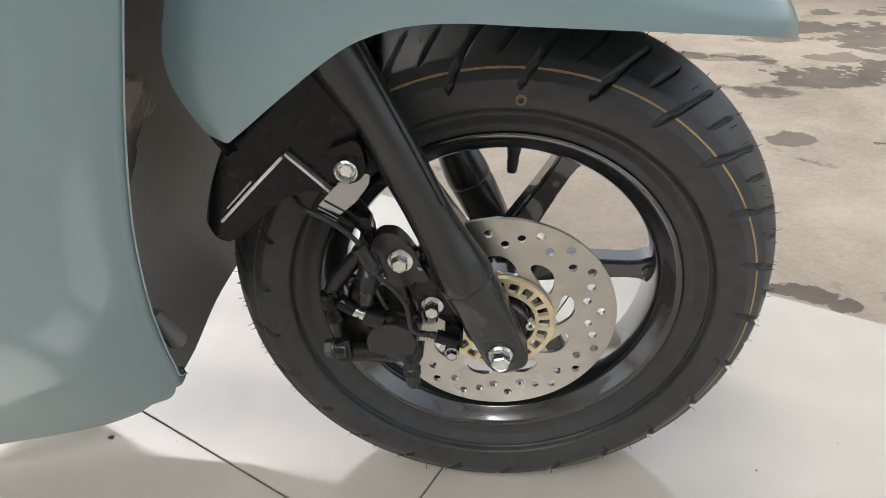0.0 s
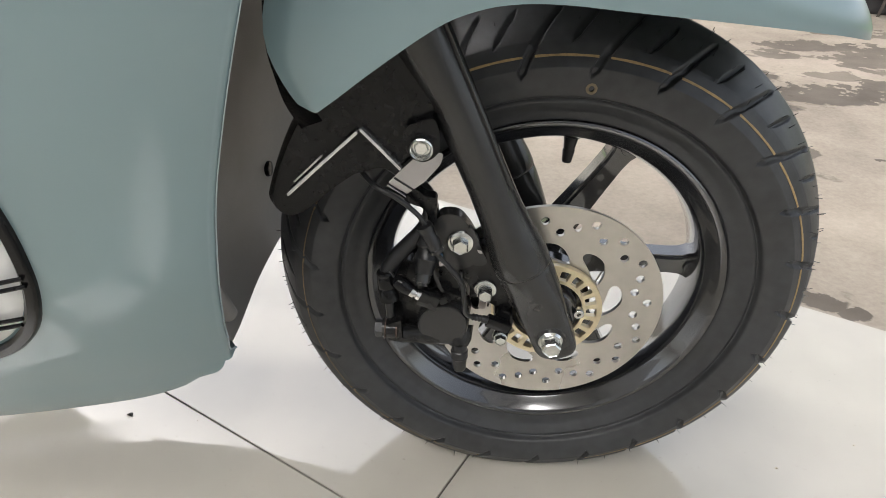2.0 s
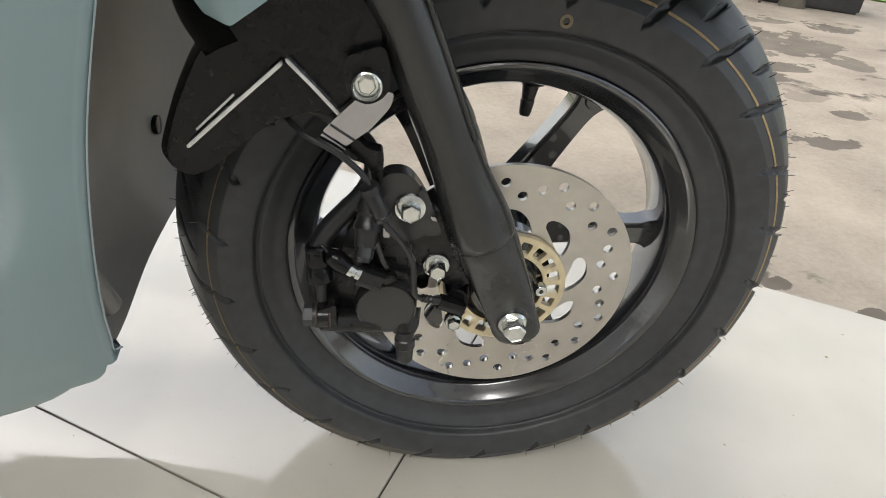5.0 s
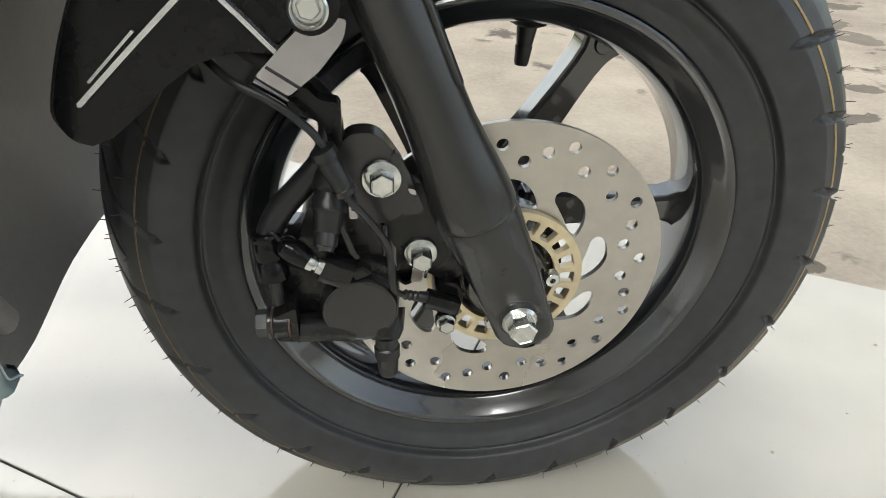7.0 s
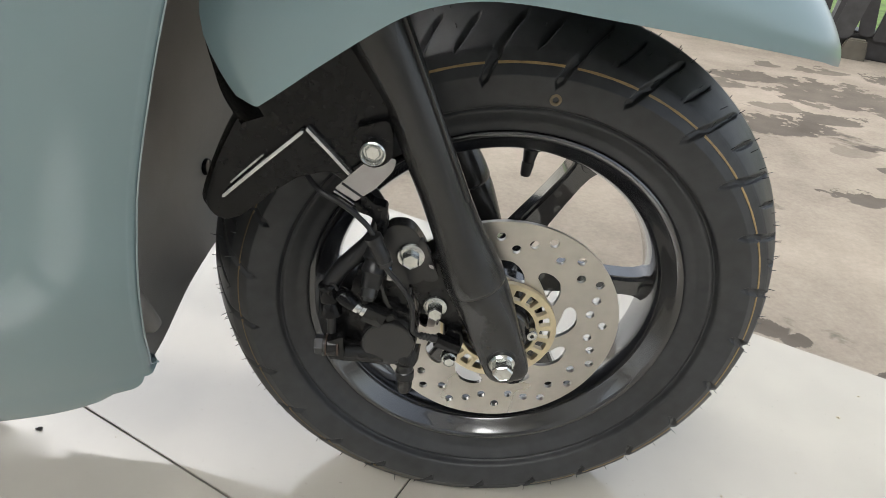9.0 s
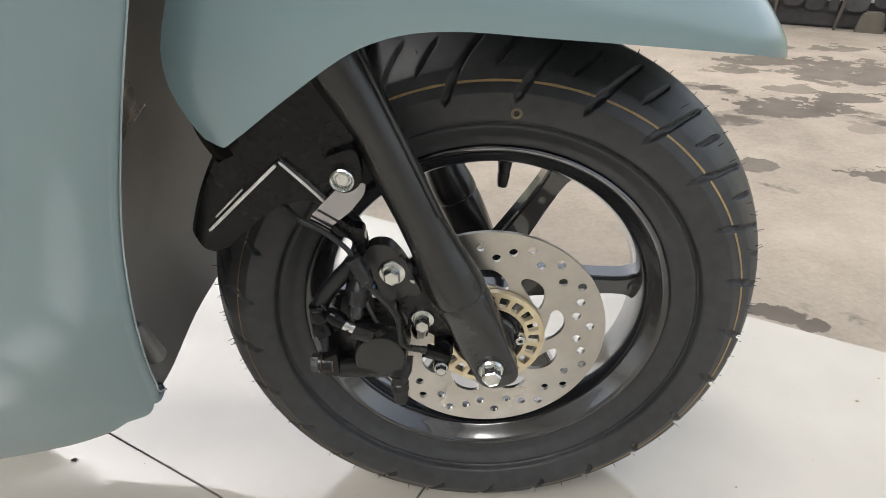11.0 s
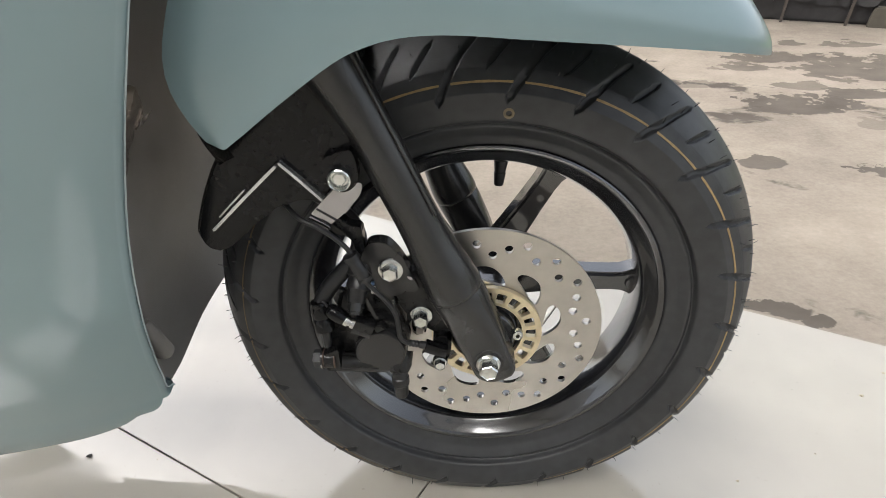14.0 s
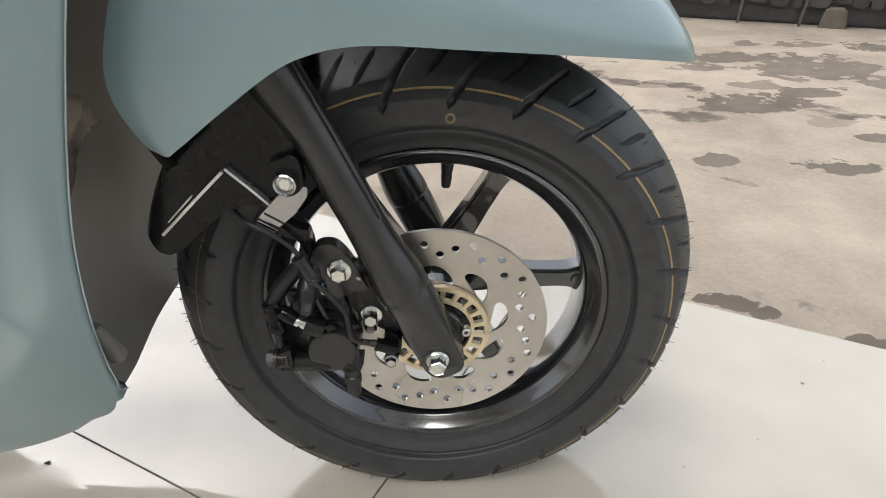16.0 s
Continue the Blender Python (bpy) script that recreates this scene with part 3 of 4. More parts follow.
def build_marks():
    pitch = radians(14.4)
    for k in range(25):
        c = radians(83.5) + k * pitch
        # thinner and in a darker ochre behind the axle
        worn = math.cos(c + pitch / 2) < -0.3
        gap = radians(0.4 if worn else 1.15)
        part("stripe", stripe_arc(c + gap, c + pitch - gap, 0.55 if worn else 1.0), DIM_STRIPE if worn else STRIPE, tyre)
    # ring mark on the sidewall
    part("balance_mark", lathe_at(0.0187, 0.4613, [(0.0024, -0.0395), (0.0024, -0.0411), (0.0046, -0.0411), (0.0046, -0.0395)], 28), MARK, tyre, "small ochre ring mark")
    # moulding hairs along the tread
    rng = random.Random(11)
    bm = bmesh.new()
    spots = [(k + o, d) for k in range(25) for d, turns in ((-0.0525, (0.3, 0.72)), (-0.034, (0.12, 0.42, 0.62, 0.9)), (-0.012, (0.2, 0.45, 0.8)), (0.006, (0.1, 0.35, 0.6, 0.85)), (0.03, (0.25, 0.5, 0.75))) for o in turns]
    for k, d in spots:
        th = (k + rng.uniform(-0.07, 0.07)) * radians(14.4)
        if math.sin(th) < -0.97 or rng.random() < 0.12:
            continue
        (r,) = lerp_table(SECTION_LOOKUP, abs(d))
        p = Vector(wheel_point(r - 0.0008, th, MID + d))
        out = Vector((math.cos(th), d * 9 + rng.uniform(-0.3, 0.3), math.sin(th))).normalized()
        out = (out + Vector((rng.uniform(-0.3, 0.3), 0, rng.uniform(-0.3, 0.3)))).normalized()
        tip = p + out * rng.uniform(0.0035, 0.0068)
        s = out.orthogonal().normalized() * 0.00045
        t = out.cross(s)
        a = [bm.verts.new(p + s), bm.verts.new(p - s * 0.5 + t), bm.verts.new(p - s * 0.5 - t)]
        b = [bm.verts.new(tip + s * 0.6), bm.verts.new(tip - s * 0.3 + t * 0.6), bm.verts.new(tip - s * 0.3 - t * 0.6)]
        for i in range(3):
            bm.faces.new((a[i], a[(i + 1) % 3], b[(i + 1) % 3], b[i]))
        bm.faces.new(b)
    tagged(part("moulding_hairs", bm, RUBBER, tyre), kind="stuff")


SECTION_LOOKUP = sorted((-d, r) for d, r in SECTION if r > 0.237)
build_marks()


def bar_between(a, b, w, h, up=(0, -1, 0)):
    """A rounded square bar from a to b."""
    a, b = Vector(a), Vector(b)
    d = (b - a).normalized()
    u = (Vector(up) - d * Vector(up).dot(d)).normalized()
    v = d.cross(u)
    prof = rounded([(-w, -h), (w, -h), (w, h), (-w, h)], min(w, h) * 0.45, 2)
    return cap(sweep_rings([[p + v * x + u * y for x, y in prof] for p in (a, a.lerp(b, 0.5), b)]))


# ---- front fork ----
FX, FZ = -0.385, 0.923    # the fork's way up


def fork_point(s, y):
    return Vector((FX * s, y, AXZ + FZ * s))


def build_fork(yc, near):
    leg = part("fork_leg", steps(fork_point(0.0705, yc), fork_point(0.42, yc), [(0.0, 0.0232), (0.004, 0.0246), (0.012, 0.0251), (0.04, 0.0248), (0.08, 0.0232), (0.12, 0.0212), (0.17, 0.0194), (0.24, 0.0186), (1.0, 0.0183)], 48), SATIN, scooter, "satin black fork tube")
    # foot: round below the tube, flattening to the pad that takes the axle
    rings = []
    for a, off, w, h, p in ((0.079, 0.0, 0.0212, 0.0212, 2.0), (0.07, 0.0, 0.0243, 0.0232, 2.0), (0.062, 0.0003, 0.0245, 0.0228, 2.1), (0.052, 0.0007, 0.0238, 0.0218, 2.4), (0.042, 0.001, 0.0229, 0.0208, 3.0), (0.032, 0.0012, 0.0220, 0.0200, 4.0), (0.02, 0.0012, 0.0211, 0.0196, 5.0),
                            (0.008, 0.001, 0.0201, 0.0195, 6.0), (-0.002, 0.0008, 0.0197, 0.0195, 6.0), (-0.012, 0.0006, 0.0195, 0.0195, 6.0), (-0.0185, 0.0014, 0.0182, 0.0194, 6.0), (-0.0225, 0.0022, 0.0162, 0.019, 5.0), (-0.025, 0.0028, 0.0136, 0.0184, 4.5), (-0.0262, 0.0028, 0.0105, 0.0174, 4.0)):
        c = fork_point(a, yc) + Vector((FZ, 0, -FX)) * off
        ring = []
        for k in range(40):
            t = 2 * math.pi * k / 40
            ct, st = math.cos(t), math.sin(t)
            ring.append(c + Vector((FZ, 0, -FX)) * (w * math.copysign(abs(ct) ** (2 / p), ct)) + Vector((0, h * math.copysign(abs(st) ** (2 / p), st), 0)))
        rings.append(ring)
    part("fork_foot", cap(sweep_rings(rings)), SATIN, leg, limit=50)
    if near:
        part("fork_shoulder", steps(fork_point(0.232, yc), fork_point(0.37, yc) + Vector((-0.018, 0, 0.006)), [(0, 0.0178), (0.12, 0.0186), (0.35, 0.0215), (0.7, 0.031), (1.0, 0.036)], 40), SATIN, leg)
        off = Vector((FZ, 0, -FX)) * 0.0155 + Vector((0, -0.0085, 0))
        part("fork_rib", bar_between(fork_point(0.15, yc) + off, fork_point(0.40, yc) + off, 0.0022, 0.0034, up=(FZ * 0.8, -0.5, -FX * 0.8)), SATIN, leg)
        part("axle_recess", lathe_at(0, AXZ, [(0.0108, yc - 0.0192), (0.0135, yc - 0.0198), (0.0142, yc - 0.0192), (0.0142, yc - 0.017), (0.0108, yc - 0.017)], 40), SATIN, leg)
    return leg


build_fork(-0.078, True)
build_fork(0.118, False)
hex_bolt(0, -0.0975, AXZ - 0.0015, 0.0112, 0.0085, 0.0145, ZINC, scooter, turn=0.25, name="axle_bolt", label="zinc plated flanged axle bolt")
part("axle", lathe([(0.0005, -0.09), (0.0062, -0.09), (0.0062, 0.12), (0.0005, 0.12)], 24), ZINC, scooter)


# ---- brake caliper ----
CALBLACK = material("black_caliper_coat", (0.010, 0.010, 0.010), 0.24, grain=180, vary=0.2, bump=0.12, bump_scale=500, spec=0.3)


def build_caliper():
    body = [(-0.126, 0.318), (-0.116, 0.332), (-0.088, 0.326), (-0.080, 0.300), (-0.074, 0.268), (-0.075, 0.238), (-0.094, 0.229), (-0.118, 0.236), (-0.142, 0.246), (-0.149, 0.258), (-0.146, 0.274), (-0.134, 0.285)]
    cal = part("brake_caliper", slab(rounded(body, 0.012, 4), -0.078, -0.022, bevel=0.004), CALBLACK, scooter, "black floating brake caliper")
    lobe = [(-0.110, 0.334), (-0.106, 0.356), (-0.100, 0.3675, 0.014), (-0.084, 0.3685, 0.014), (-0.073, 0.354), (-0.064, 0.334), (-0.070, 0.318), (-0.085, 0.312), (-0.10, 0.318)]
    part("caliper_bracket", slab(rounded(lobe, 0.008, 4), -0.0835, -0.069, bevel=0.0015), SATIN, cal)
    part("bracket_lug", slab(rounded([(-0.0775, 0.3557), (-0.0747, 0.3585), (-0.0722, 0.3565), (-0.0590, 0.3237), (-0.0615, 0.3203), (-0.0704, 0.3200), (-0.0755, 0.3311), (-0.0750, 0.3437)], 0.002, 2), -0.0865, -0.081, bevel=0.0008), SATIN, cal)
    part("caliper_carrier", slab(rounded([(-0.085, 0.325), (-0.06, 0.335), (-0.03, 0.315), (-0.03, 0.27), (-0.042, 0.262), (-0.060, 0.274), (-0.070, 0.283), (-0.078, 0.295)], 0.008, 3), -0.0735, -0.06, bevel=0.002), CALBLACK, cal)
    inner = [(-0.125, 0.240), (-0.112, 0.222), (-0.085, 0.206), (-0.062, 0.212), (-0.052, 0.235), (-0.060, 0.262), (-0.09, 0.29), (-0.12, 0.28)]
    part("caliper_inner_half", slab(rounded(inner, 0.01, 3), -0.041, -0.014, bevel=0.002), CALBLACK, cal)
    # round piston housing with a flat dished face
    part("piston_housing", lathe_at(-0.0972, 0.2580, [(0.00005, -0.0926), (0.0205, -0.0926), (0.0211, -0.0931), (0.0220, -0.0928), (0.0228, -0.0915), (0.0233, -0.088), (0.0242, -0.082), (0.0256, -0.06), (0.0005, -0.06)], 56), SATIN, cal, "satin black round piston housing")
    part("housing_web", slab(rounded([(-0.122, 0.262), (-0.118, 0.284), (-0.098, 0.292), (-0.078, 0.284), (-0.072, 0.266), (-0.08, 0.262)], 0.006, 3), -0.0845, -0.07, bevel=0.003), CALBLACK, cal)
    # lower rubber cap and its boss
    part("pin_boss", steps((-0.082, -0.076, 0.247), (-0.0822, -0.0885, 0.2315), [(0, 0.013), (0.7, 0.0115), (1, 0.0085)]), CALBLACK, cal)
    part("pin_cap", steps((-0.0818, -0.0885, 0.2345), (-0.0812, -0.0915, 0.2055), [(0, 0.0066), (0.12, 0.0074), (0.22, 0.0072), (0.26, 0.0082), (0.5, 0.0082), (0.55, 0.007), (0.92, 0.0064), (1.0, 0.0052)]), HOSE, cal, "black rubber pin cap")
    # hose union: block, neck, hollow bolt and copper washers
    part("hose_union", slab(rounded([(-0.1465, 0.2435), (-0.1465, 0.262), (-0.134, 0.2675), (-0.1335, 0.2425)], 0.002), -0.0985, -0.078, bevel=0.0012), CALBLACK, cal)
    part("union_neck", steps((-0.135, -0.0885, 0.2455), (-0.10, -0.083, 0.2395), [(0, 0.0094), (0.1, 0.0090), (0.4, 0.0088), (1, 0.0096)]), CALBLACK, cal)
    part("union_bolt", steps((-0.1585, -0.0925, 0.2535), (-0.1515, -0.0925, 0.2535), [(0, 0.0062), (0.12, 0.0084), (1, 0.0084)], 6), RUBBER, cal, "dull black hollow bolt")
    part("union_flange", steps((-0.1515, -0.0925, 0.2535), (-0.1490, -0.0925, 0.2535), [(0, 0.0088), (0.2, 0.0098), (0.9, 0.0098), (1, 0.0085)]), SATIN, cal)
    part("union_ring", steps((-0.1482, -0.0925, 0.2533), (-0.1392, -0.0925, 0.253), [(0, 0.0086), (0.06, 0.0092), (0.94, 0.0092), (1, 0.0086)]), CALBLACK, cal)
    for x in (-0.1487, -0.1387):
        part("copper_washer", steps((x - 0.0006, -0.0925, 0.2535), (x + 0.0006, -0.0925, 0.2535), [(0, 0.0090), (1, 0.0090)]), COPPER, cal, "dull copper washer")
    # bleed screw with dust cap
    part("bleed_cap", steps((-0.1395, -0.092, 0.3095), (-0.1245, -0.0955, 0.2985), [(0, 0.002), (0.06, 0.0046), (0.22, 0.0068), (0.5, 0.0074), (0.85, 0.0068), (1, 0.006)]), PLASTIC, cal, "shiny black bleed screw cap")
    part("cap_strap", tube([(-0.1385, -0.092, 0.3095), (-0.143, -0.09, 0.314), (-0.147, -0.088, 0.312)], 0.0013, seg=8, n=4), HOSE, cal)
    part("bleed_screw", steps((-0.1252, -0.0955, 0.299), (-0.1165, -0.0965, 0.2945), [(0, 0.0048), (0.05, 0.0058), (0.42, 0.0058), (0.46, 0.0044), (0.62, 0.0044), (0.66, 0.0055), (1, 0.0055)], 12), ZINC, cal, "zinc plated bleed screw")
    part("bleed_boss", bar_between((-0.1175, -0.093, 0.2925), (-0.1015, -0.0935, 0.2855), 0.0072, 0.0062), CALBLACK, cal)
    part("bleed_foot", slab([(-0.101, 0.289), (-0.0945, 0.291), (-0.089, 0.2865), (-0.099, 0.2815)], -0.0945, -0.086, bevel=0.001), CALBLACK, cal)
    # upper guide pin boot, seen from its end
    part("guide_boot", steps((-0.108, -0.076, 0.344), (-0.1135, -0.0935, 0.314), [(0, 0.0112), (0.3, 0.0110), (0.36, 0.0092), (0.46, 0.0092), (0.52, 0.0102), (0.62, 0.0102), (0.68, 0.0084), (0.95, 0.0076), (1, 0.0068)]), HOSE, cal, "ribbed rubber guide pin boot")
    part("guide_pin", steps((-0.1132, -0.0925, 0.316), (-0.1148, -0.0995, 0.3065), [(0, 0.0072), (0.75, 0.0068), (0.8, 0.0058), (1.0, 0.0052)], 12), SATIN, cal)
    # pad spring, wear tag, rod
    part("pad_spring", slab(rounded([(-0.1065, 0.3165), (-0.104, 0.3175), (-0.0975, 0.298), (-0.0955, 0.2955), (-0.0985, 0.294), (-0.1015, 0.299)], 0.0008, 2), -0.0905, -0.0885, bevel=0.0004), SATIN, cal)
    part("wear_tag", slab(rounded([(-0.1005, 0.3275), (-0.0960, 0.3275), (-0.0960, 0.3195), (-0.1005, 0.3195)], 0.001), -0.0875, -0.085, holes=[circle(-0.0982, 0.3255, 0.0011, 10)]), PLATE, cal, "small bright tag")
    part("tag_flag", slab(rounded([(-0.0998, 0.3312), (-0.0972, 0.3312), (-0.0972, 0.3282), (-0.0998, 0.3282)], 0.0004), -0.087, -0.085), BLUE, cal, "small blue plastic flag")
    part("clip_rod", tube([(-0.0812, -0.0915, 0.3165), (-0.0814, -0.0925, 0.308), (-0.0816, -0.0925, 0.2985)], 0.0017, seg=10, n=4), SATIN, cal)
    part("lug_spot", slab(rounded([(-0.0685, 0.3385), (-0.0645, 0.3375), (-0.0635, 0.334), (-0.067, 0.335)], 0.001), -0.0895, -0.0885), PLATE, cal)
    # edge of the pad and the folded clip under the second bolt
    part("brake_pad", slab(rounded([(-0.0735, 0.296), (-0.0695, 0.2935), (-0.0695, 0.276), (-0.0735, 0.270)], 0.001), -0.068, -0.058), CALBLACK, cal)
    part("spring_clip", slab(rounded([(-0.0635, 0.283), (-0.0570, 0.283), (-0.0590, 0.2665), (-0.0655, 0.2665)], 0.0012), -0.0765, -0.0750), CLIP, cal, "pale folded spring clip")
    part("clip_edge", bar_between((-0.0535, -0.0765, 0.2845), (-0.0568, -0.0765, 0.270), 0.0008, 0.0012), PLATE, cal)
    # far pin head below the caliper
    part("slide_pin_head", lathe_at(-0.1165, 0.2345, [(0.0005, -0.0835), (0.0062, -0.0835), (0.0068, -0.0828), (0.007, -0.07), (0.0005, -0.07)], 28), CALBLACK, cal)
    for x, y, z, fl, ac, h in ((-0.0823, -0.0835, 0.3425, 0.0114, 0.0074, 0.0118), (-0.0597, -0.0735, 0.2872, 0.0108, 0.0069, 0.0140)):
        hex_bolt(x, y, z, fl, ac, h, ZINC, cal, turn=0.52, label="zinc plated flanged bolt")
    return cal


COPPER = material("dull_copper", (0.075, 0.05, 0.038), 0.5, 0.5, grain=200)
BLUE = material("blue_plastic", (0.06, 0.12, 0.22), 0.4, grain=200)
CLIP = material("pale_clip_steel", (0.3, 0.27, 0.25), 0.35, 0.8, grain=200)
caliper = build_caliper()

# speed sensor, its cable and clamp
sensor = part("speed_sensor", slab(rounded([(-0.0505, 0.2615), (-0.0465, 0.2685), (-0.0375, 0.2685), (-0.0325, 0.2575), (-0.036, 0.241), (-0.046, 0.2385), (-0.0505, 0.2485)], 0.004, 3), -0.0815, -0.058, bevel=0.002), PLASTIC, scooter, "black wheel speed sensor")
part("sensor_nose", bar_between((-0.0570, -0.0865, 0.2615), (-0.0378, -0.086, 0.2535), 0.0052, 0.0045), PLASTIC, sensor)
part("strain_relief", steps((-0.0715, -0.0895, 0.2672), (-0.0565, -0.087, 0.2620), [(0, 0.0022), (0.1, 0.0034), (0.2, 0.0027), (0.3, 0.0034), (0.4, 0.0027), (0.5, 0.0034), (0.6, 0.0027), (0.7, 0.0036), (1, 0.0036)]), HOSE, sensor)
hex_bolt(-0.0440, -0.0820, 0.2405, 0.0072, 0.0054, 0.0100, ZINC, sensor, turn=0.5)
cable = part("sensor_cable", tube([(-0.182, -0.066, 0.418), (-0.165, -0.080, 0.4065), (-0.150, -0.098, 0.4005), (-0.134, -0.102, 0.393), (-0.122, -0.1025, 0.3835), (-0.1115, -0.1025, 0.3705), (-0.1015, -0.102, 0.3425), (-0.0945, -0.1005, 0.3315), (-0.086, -0.099, 0.3188), (-0.0797, -0.098, 0.3055), (-0.0782, -0.0975, 0.290), (-0.0775, -0.0965, 0.2785), (-0.0745, -0.093, 0.2712), (-0.0690, -0.0895, 0.2665), (-0.0620, -0.088, 0.2638)], 0.0021, n=6), HOSE, scooter, "thin black sensor cable")
part("grommet", steps((-0.1118, -0.1025, 0.3690), (-0.1010, -0.102, 0.3430), [(0, 0.004), (0.03, 0.0066), (0.2, 0.0068), (0.22, 0.0054), (0.25, 0.0054), (0.27, 0.0058), (0.84, 0.0056), (0.86, 0.0062), (0.97, 0.0062), (1, 0.004)], 28), HOSE, cable, "ribbed rubber cable grommet")
hose = part("brake_hose", tube([(-0.1445, -0.090, 0.266), (-0.1450, -0.089, 0.282), (-0.1468, -0.0865, 0.299), (-0.1450, -0.083, 0.311), (-0.1375, -0.080, 0.3235), (-0.1260, -0.077, 0.3355), (-0.1140, -0.075, 0.349), (-0.1078, -0.076, 0.366), (-0.1105, -0.074, 0.381), (-0.121, -0.068, 0.391), (-0.142, -0.060, 0.402), (-0.17, -0.05, 0.415)], [0.0036, 0.004, 0.0072, 0.0074, 0.0074, 0.0072, 0.007, 0.0068, 0.0064, 0.006, 0.006, 0.006], n=6), HOSE, scooter, "black rubber brake hose")
part("ferrule", steps((-0.1472, -0.0865, 0.3125), (-0.1448, -0.0892, 0.2835), [(0, 0.0074), (0.04, 0.0082), (0.12, 0.0082), (0.15, 0.0076), (0.3, 0.0084), (0.5, 0.0084), (0.54, 0.0078), (0.6, 0.0088), (0.96, 0.0092), (1, 0.006)], 28), PLASTIC, hose, "crimped black hose ferrule")
part("hose_guide", slab(rounded([(-0.1278, 0.3874), (-0.1186, 0.3965), (-0.1117, 0.3889), (-0.1030, 0.3875), (-0.1015, 0.3847), (-0.1018, 0.364), (-0.108, 0.362), (-0.1099, 0.3747), (-0.1147, 0.3794), (-0.1219, 0.3811)], 0.003, 3), -0.092, -0.080, bevel=0.0025), PLASTIC, hose)


# ---- rear flap of the front mudguard, its bracket ----
# pale metallic colour stands in for the highlight along the flap's ribs
RIB_GLINT = material("painted_rib_glint", (0.55, 0.56, 0.56), 0.25, 0.8, grain=60, vary=0.25)


def build_flap():
    outer = [(-0.150, 0.500), (-0.175, 0.482), (-0.203, 0.452), (-0.221, 0.421), (-0.233, 0.392), (-0.2355, 0.380), (-0.231, 0.3695), (-0.2225, 0.366)]
    inner = [(-0.212, 0.370), (-0.197, 0.382), (-0.185, 0.393), (-0.167, 0.4065), (-0.147, 0.4125), (-0.130, 0.413), (-0.122, 0.42), (-0.105, 0.45), (-0.10, 0.49), (-0.12, 0.51)]
    side = [p[:2] for p in spline([(x, z, 0) for x, z in outer], 3)] + inner
    flap = part("mudguard_flap", slab([(p[0], p[1]) for p in side], -0.0885, -0.0855, bevel=0.001), PLASTIC, scooter, "black plastic mudguard flap behind the wheel")
    # back of the flap, wrapped round the tyre
    rows = []
    line = spline([(x, z, 0) for x, z in outer[:-1]], 4)
    for y, back in ((-0.0865, 0.0), (-0.076, 0.007), (-0.05, 0.012), (0.012, 0.014), (0.069, 0.012), (0.098, 0.007), (0.1105, 0.0)):
        rows.append([(p.x - back, y, p.y - back * 0.5) for p in line])
    back = sweep_rings(rows, close_v=False)
    bmesh.ops.solidify(back, geom=back.faces[:], thickness=0.003)
    part("flap_back", back, PLASTIC, flap)
    # raised shelf with its rounded edge
    def ledge(pts, w, y0, y1):
        """A flat-topped raised edge along a line."""
        up = []
        for i, p in enumerate(pts):
            q, r = Vector(pts[max(0, i - 1)]), Vector(pts[min(len(pts) - 1, i + 1)])
            t = (r - q).normalized()
            up.append((p[0] + t.y * -w, p[1] + t.x * w))
        return slab(list(pts) + up[::-1], y0, y1, bevel=0.0007)

    part("rib", ledge([(-0.2205, 0.3875), (-0.190, 0.4155), (-0.1605, 0.4420)], 0.0024, -0.0955, -0.087), RIB_GLINT, flap, "black flap's rib edge with its highlight put into the colour")
    part("rib", ledge([(-0.1600, 0.4445), (-0.145, 0.4285), (-0.1285, 0.4100)], 0.0022, -0.0955, -0.087), RIB_GLINT, flap, "black flap's rib edge with its highlight put into the colour")
    part("rib", ledge([(-0.2155, 0.3975), (-0.190, 0.4215)], 0.0013, -0.0915, -0.087), RIB_GLINT, flap, "black flap's rib edge with its highlight put into the colour")
    part("shelf", slab(rounded([(-0.1605, 0.443), (-0.1295, 0.411), (-0.1475, 0.4125), (-0.167, 0.4065), (-0.186, 0.393), (-0.200, 0.382), (-0.2195, 0.3875)], 0.003), -0.0912, -0.0875, bevel=0.001), PLASTIC, flap)
    # far side
    part("flap_side", slab([(p[0], p[1]) for p in side], 0.1095, 0.1125), PLASTIC, flap)
    # liner over the tyre
    rows = []
    for y, dr in ((-0.086, -0.006), (-0.06, 0.003), (0.012, 0.008), (0.084, 0.003), (0.11, -0.006)):
        rows.append([wheel_point(0.272 + dr, radians(a), y) for a in range(110, 137, 4)])
    liner = sweep_rings(rows, close_v=False)
    bmesh.ops.solidify(liner, geom=liner.faces[:], thickness=0.003)
    part("wheel_arch_liner", liner, PLASTIC, scooter, "black inner wheel arch liner")
    return flap


flap = build_flap()
tab = part("mudguard_stay", slab(rounded([(-0.1265, 0.4275, 0.012), (-0.1125, 0.4185, 0.014), (-0.0985, 0.4275, 0.012), (-0.0995, 0.447), (-0.103, 0.4565), (-0.1265, 0.4485)], 0.006, 5), -0.097, -0.085, bevel=0.002), PLASTIC, scooter, "black mudguard stay with bolt")
cap_bolt = part("cap_bolt", lathe_at(-0.1127, 0.4336, [(0.0004, -0.0995), (0.0066, -0.0998), (0.0072, -0.1040), (0.0080, -0.1048), (0.0090, -0.1040), (0.0092, -0.1025), (0.0092, -0.0965), (0.0004, -0.0965)], 40), ZINC, tab, "zinc plated round cap bolt")
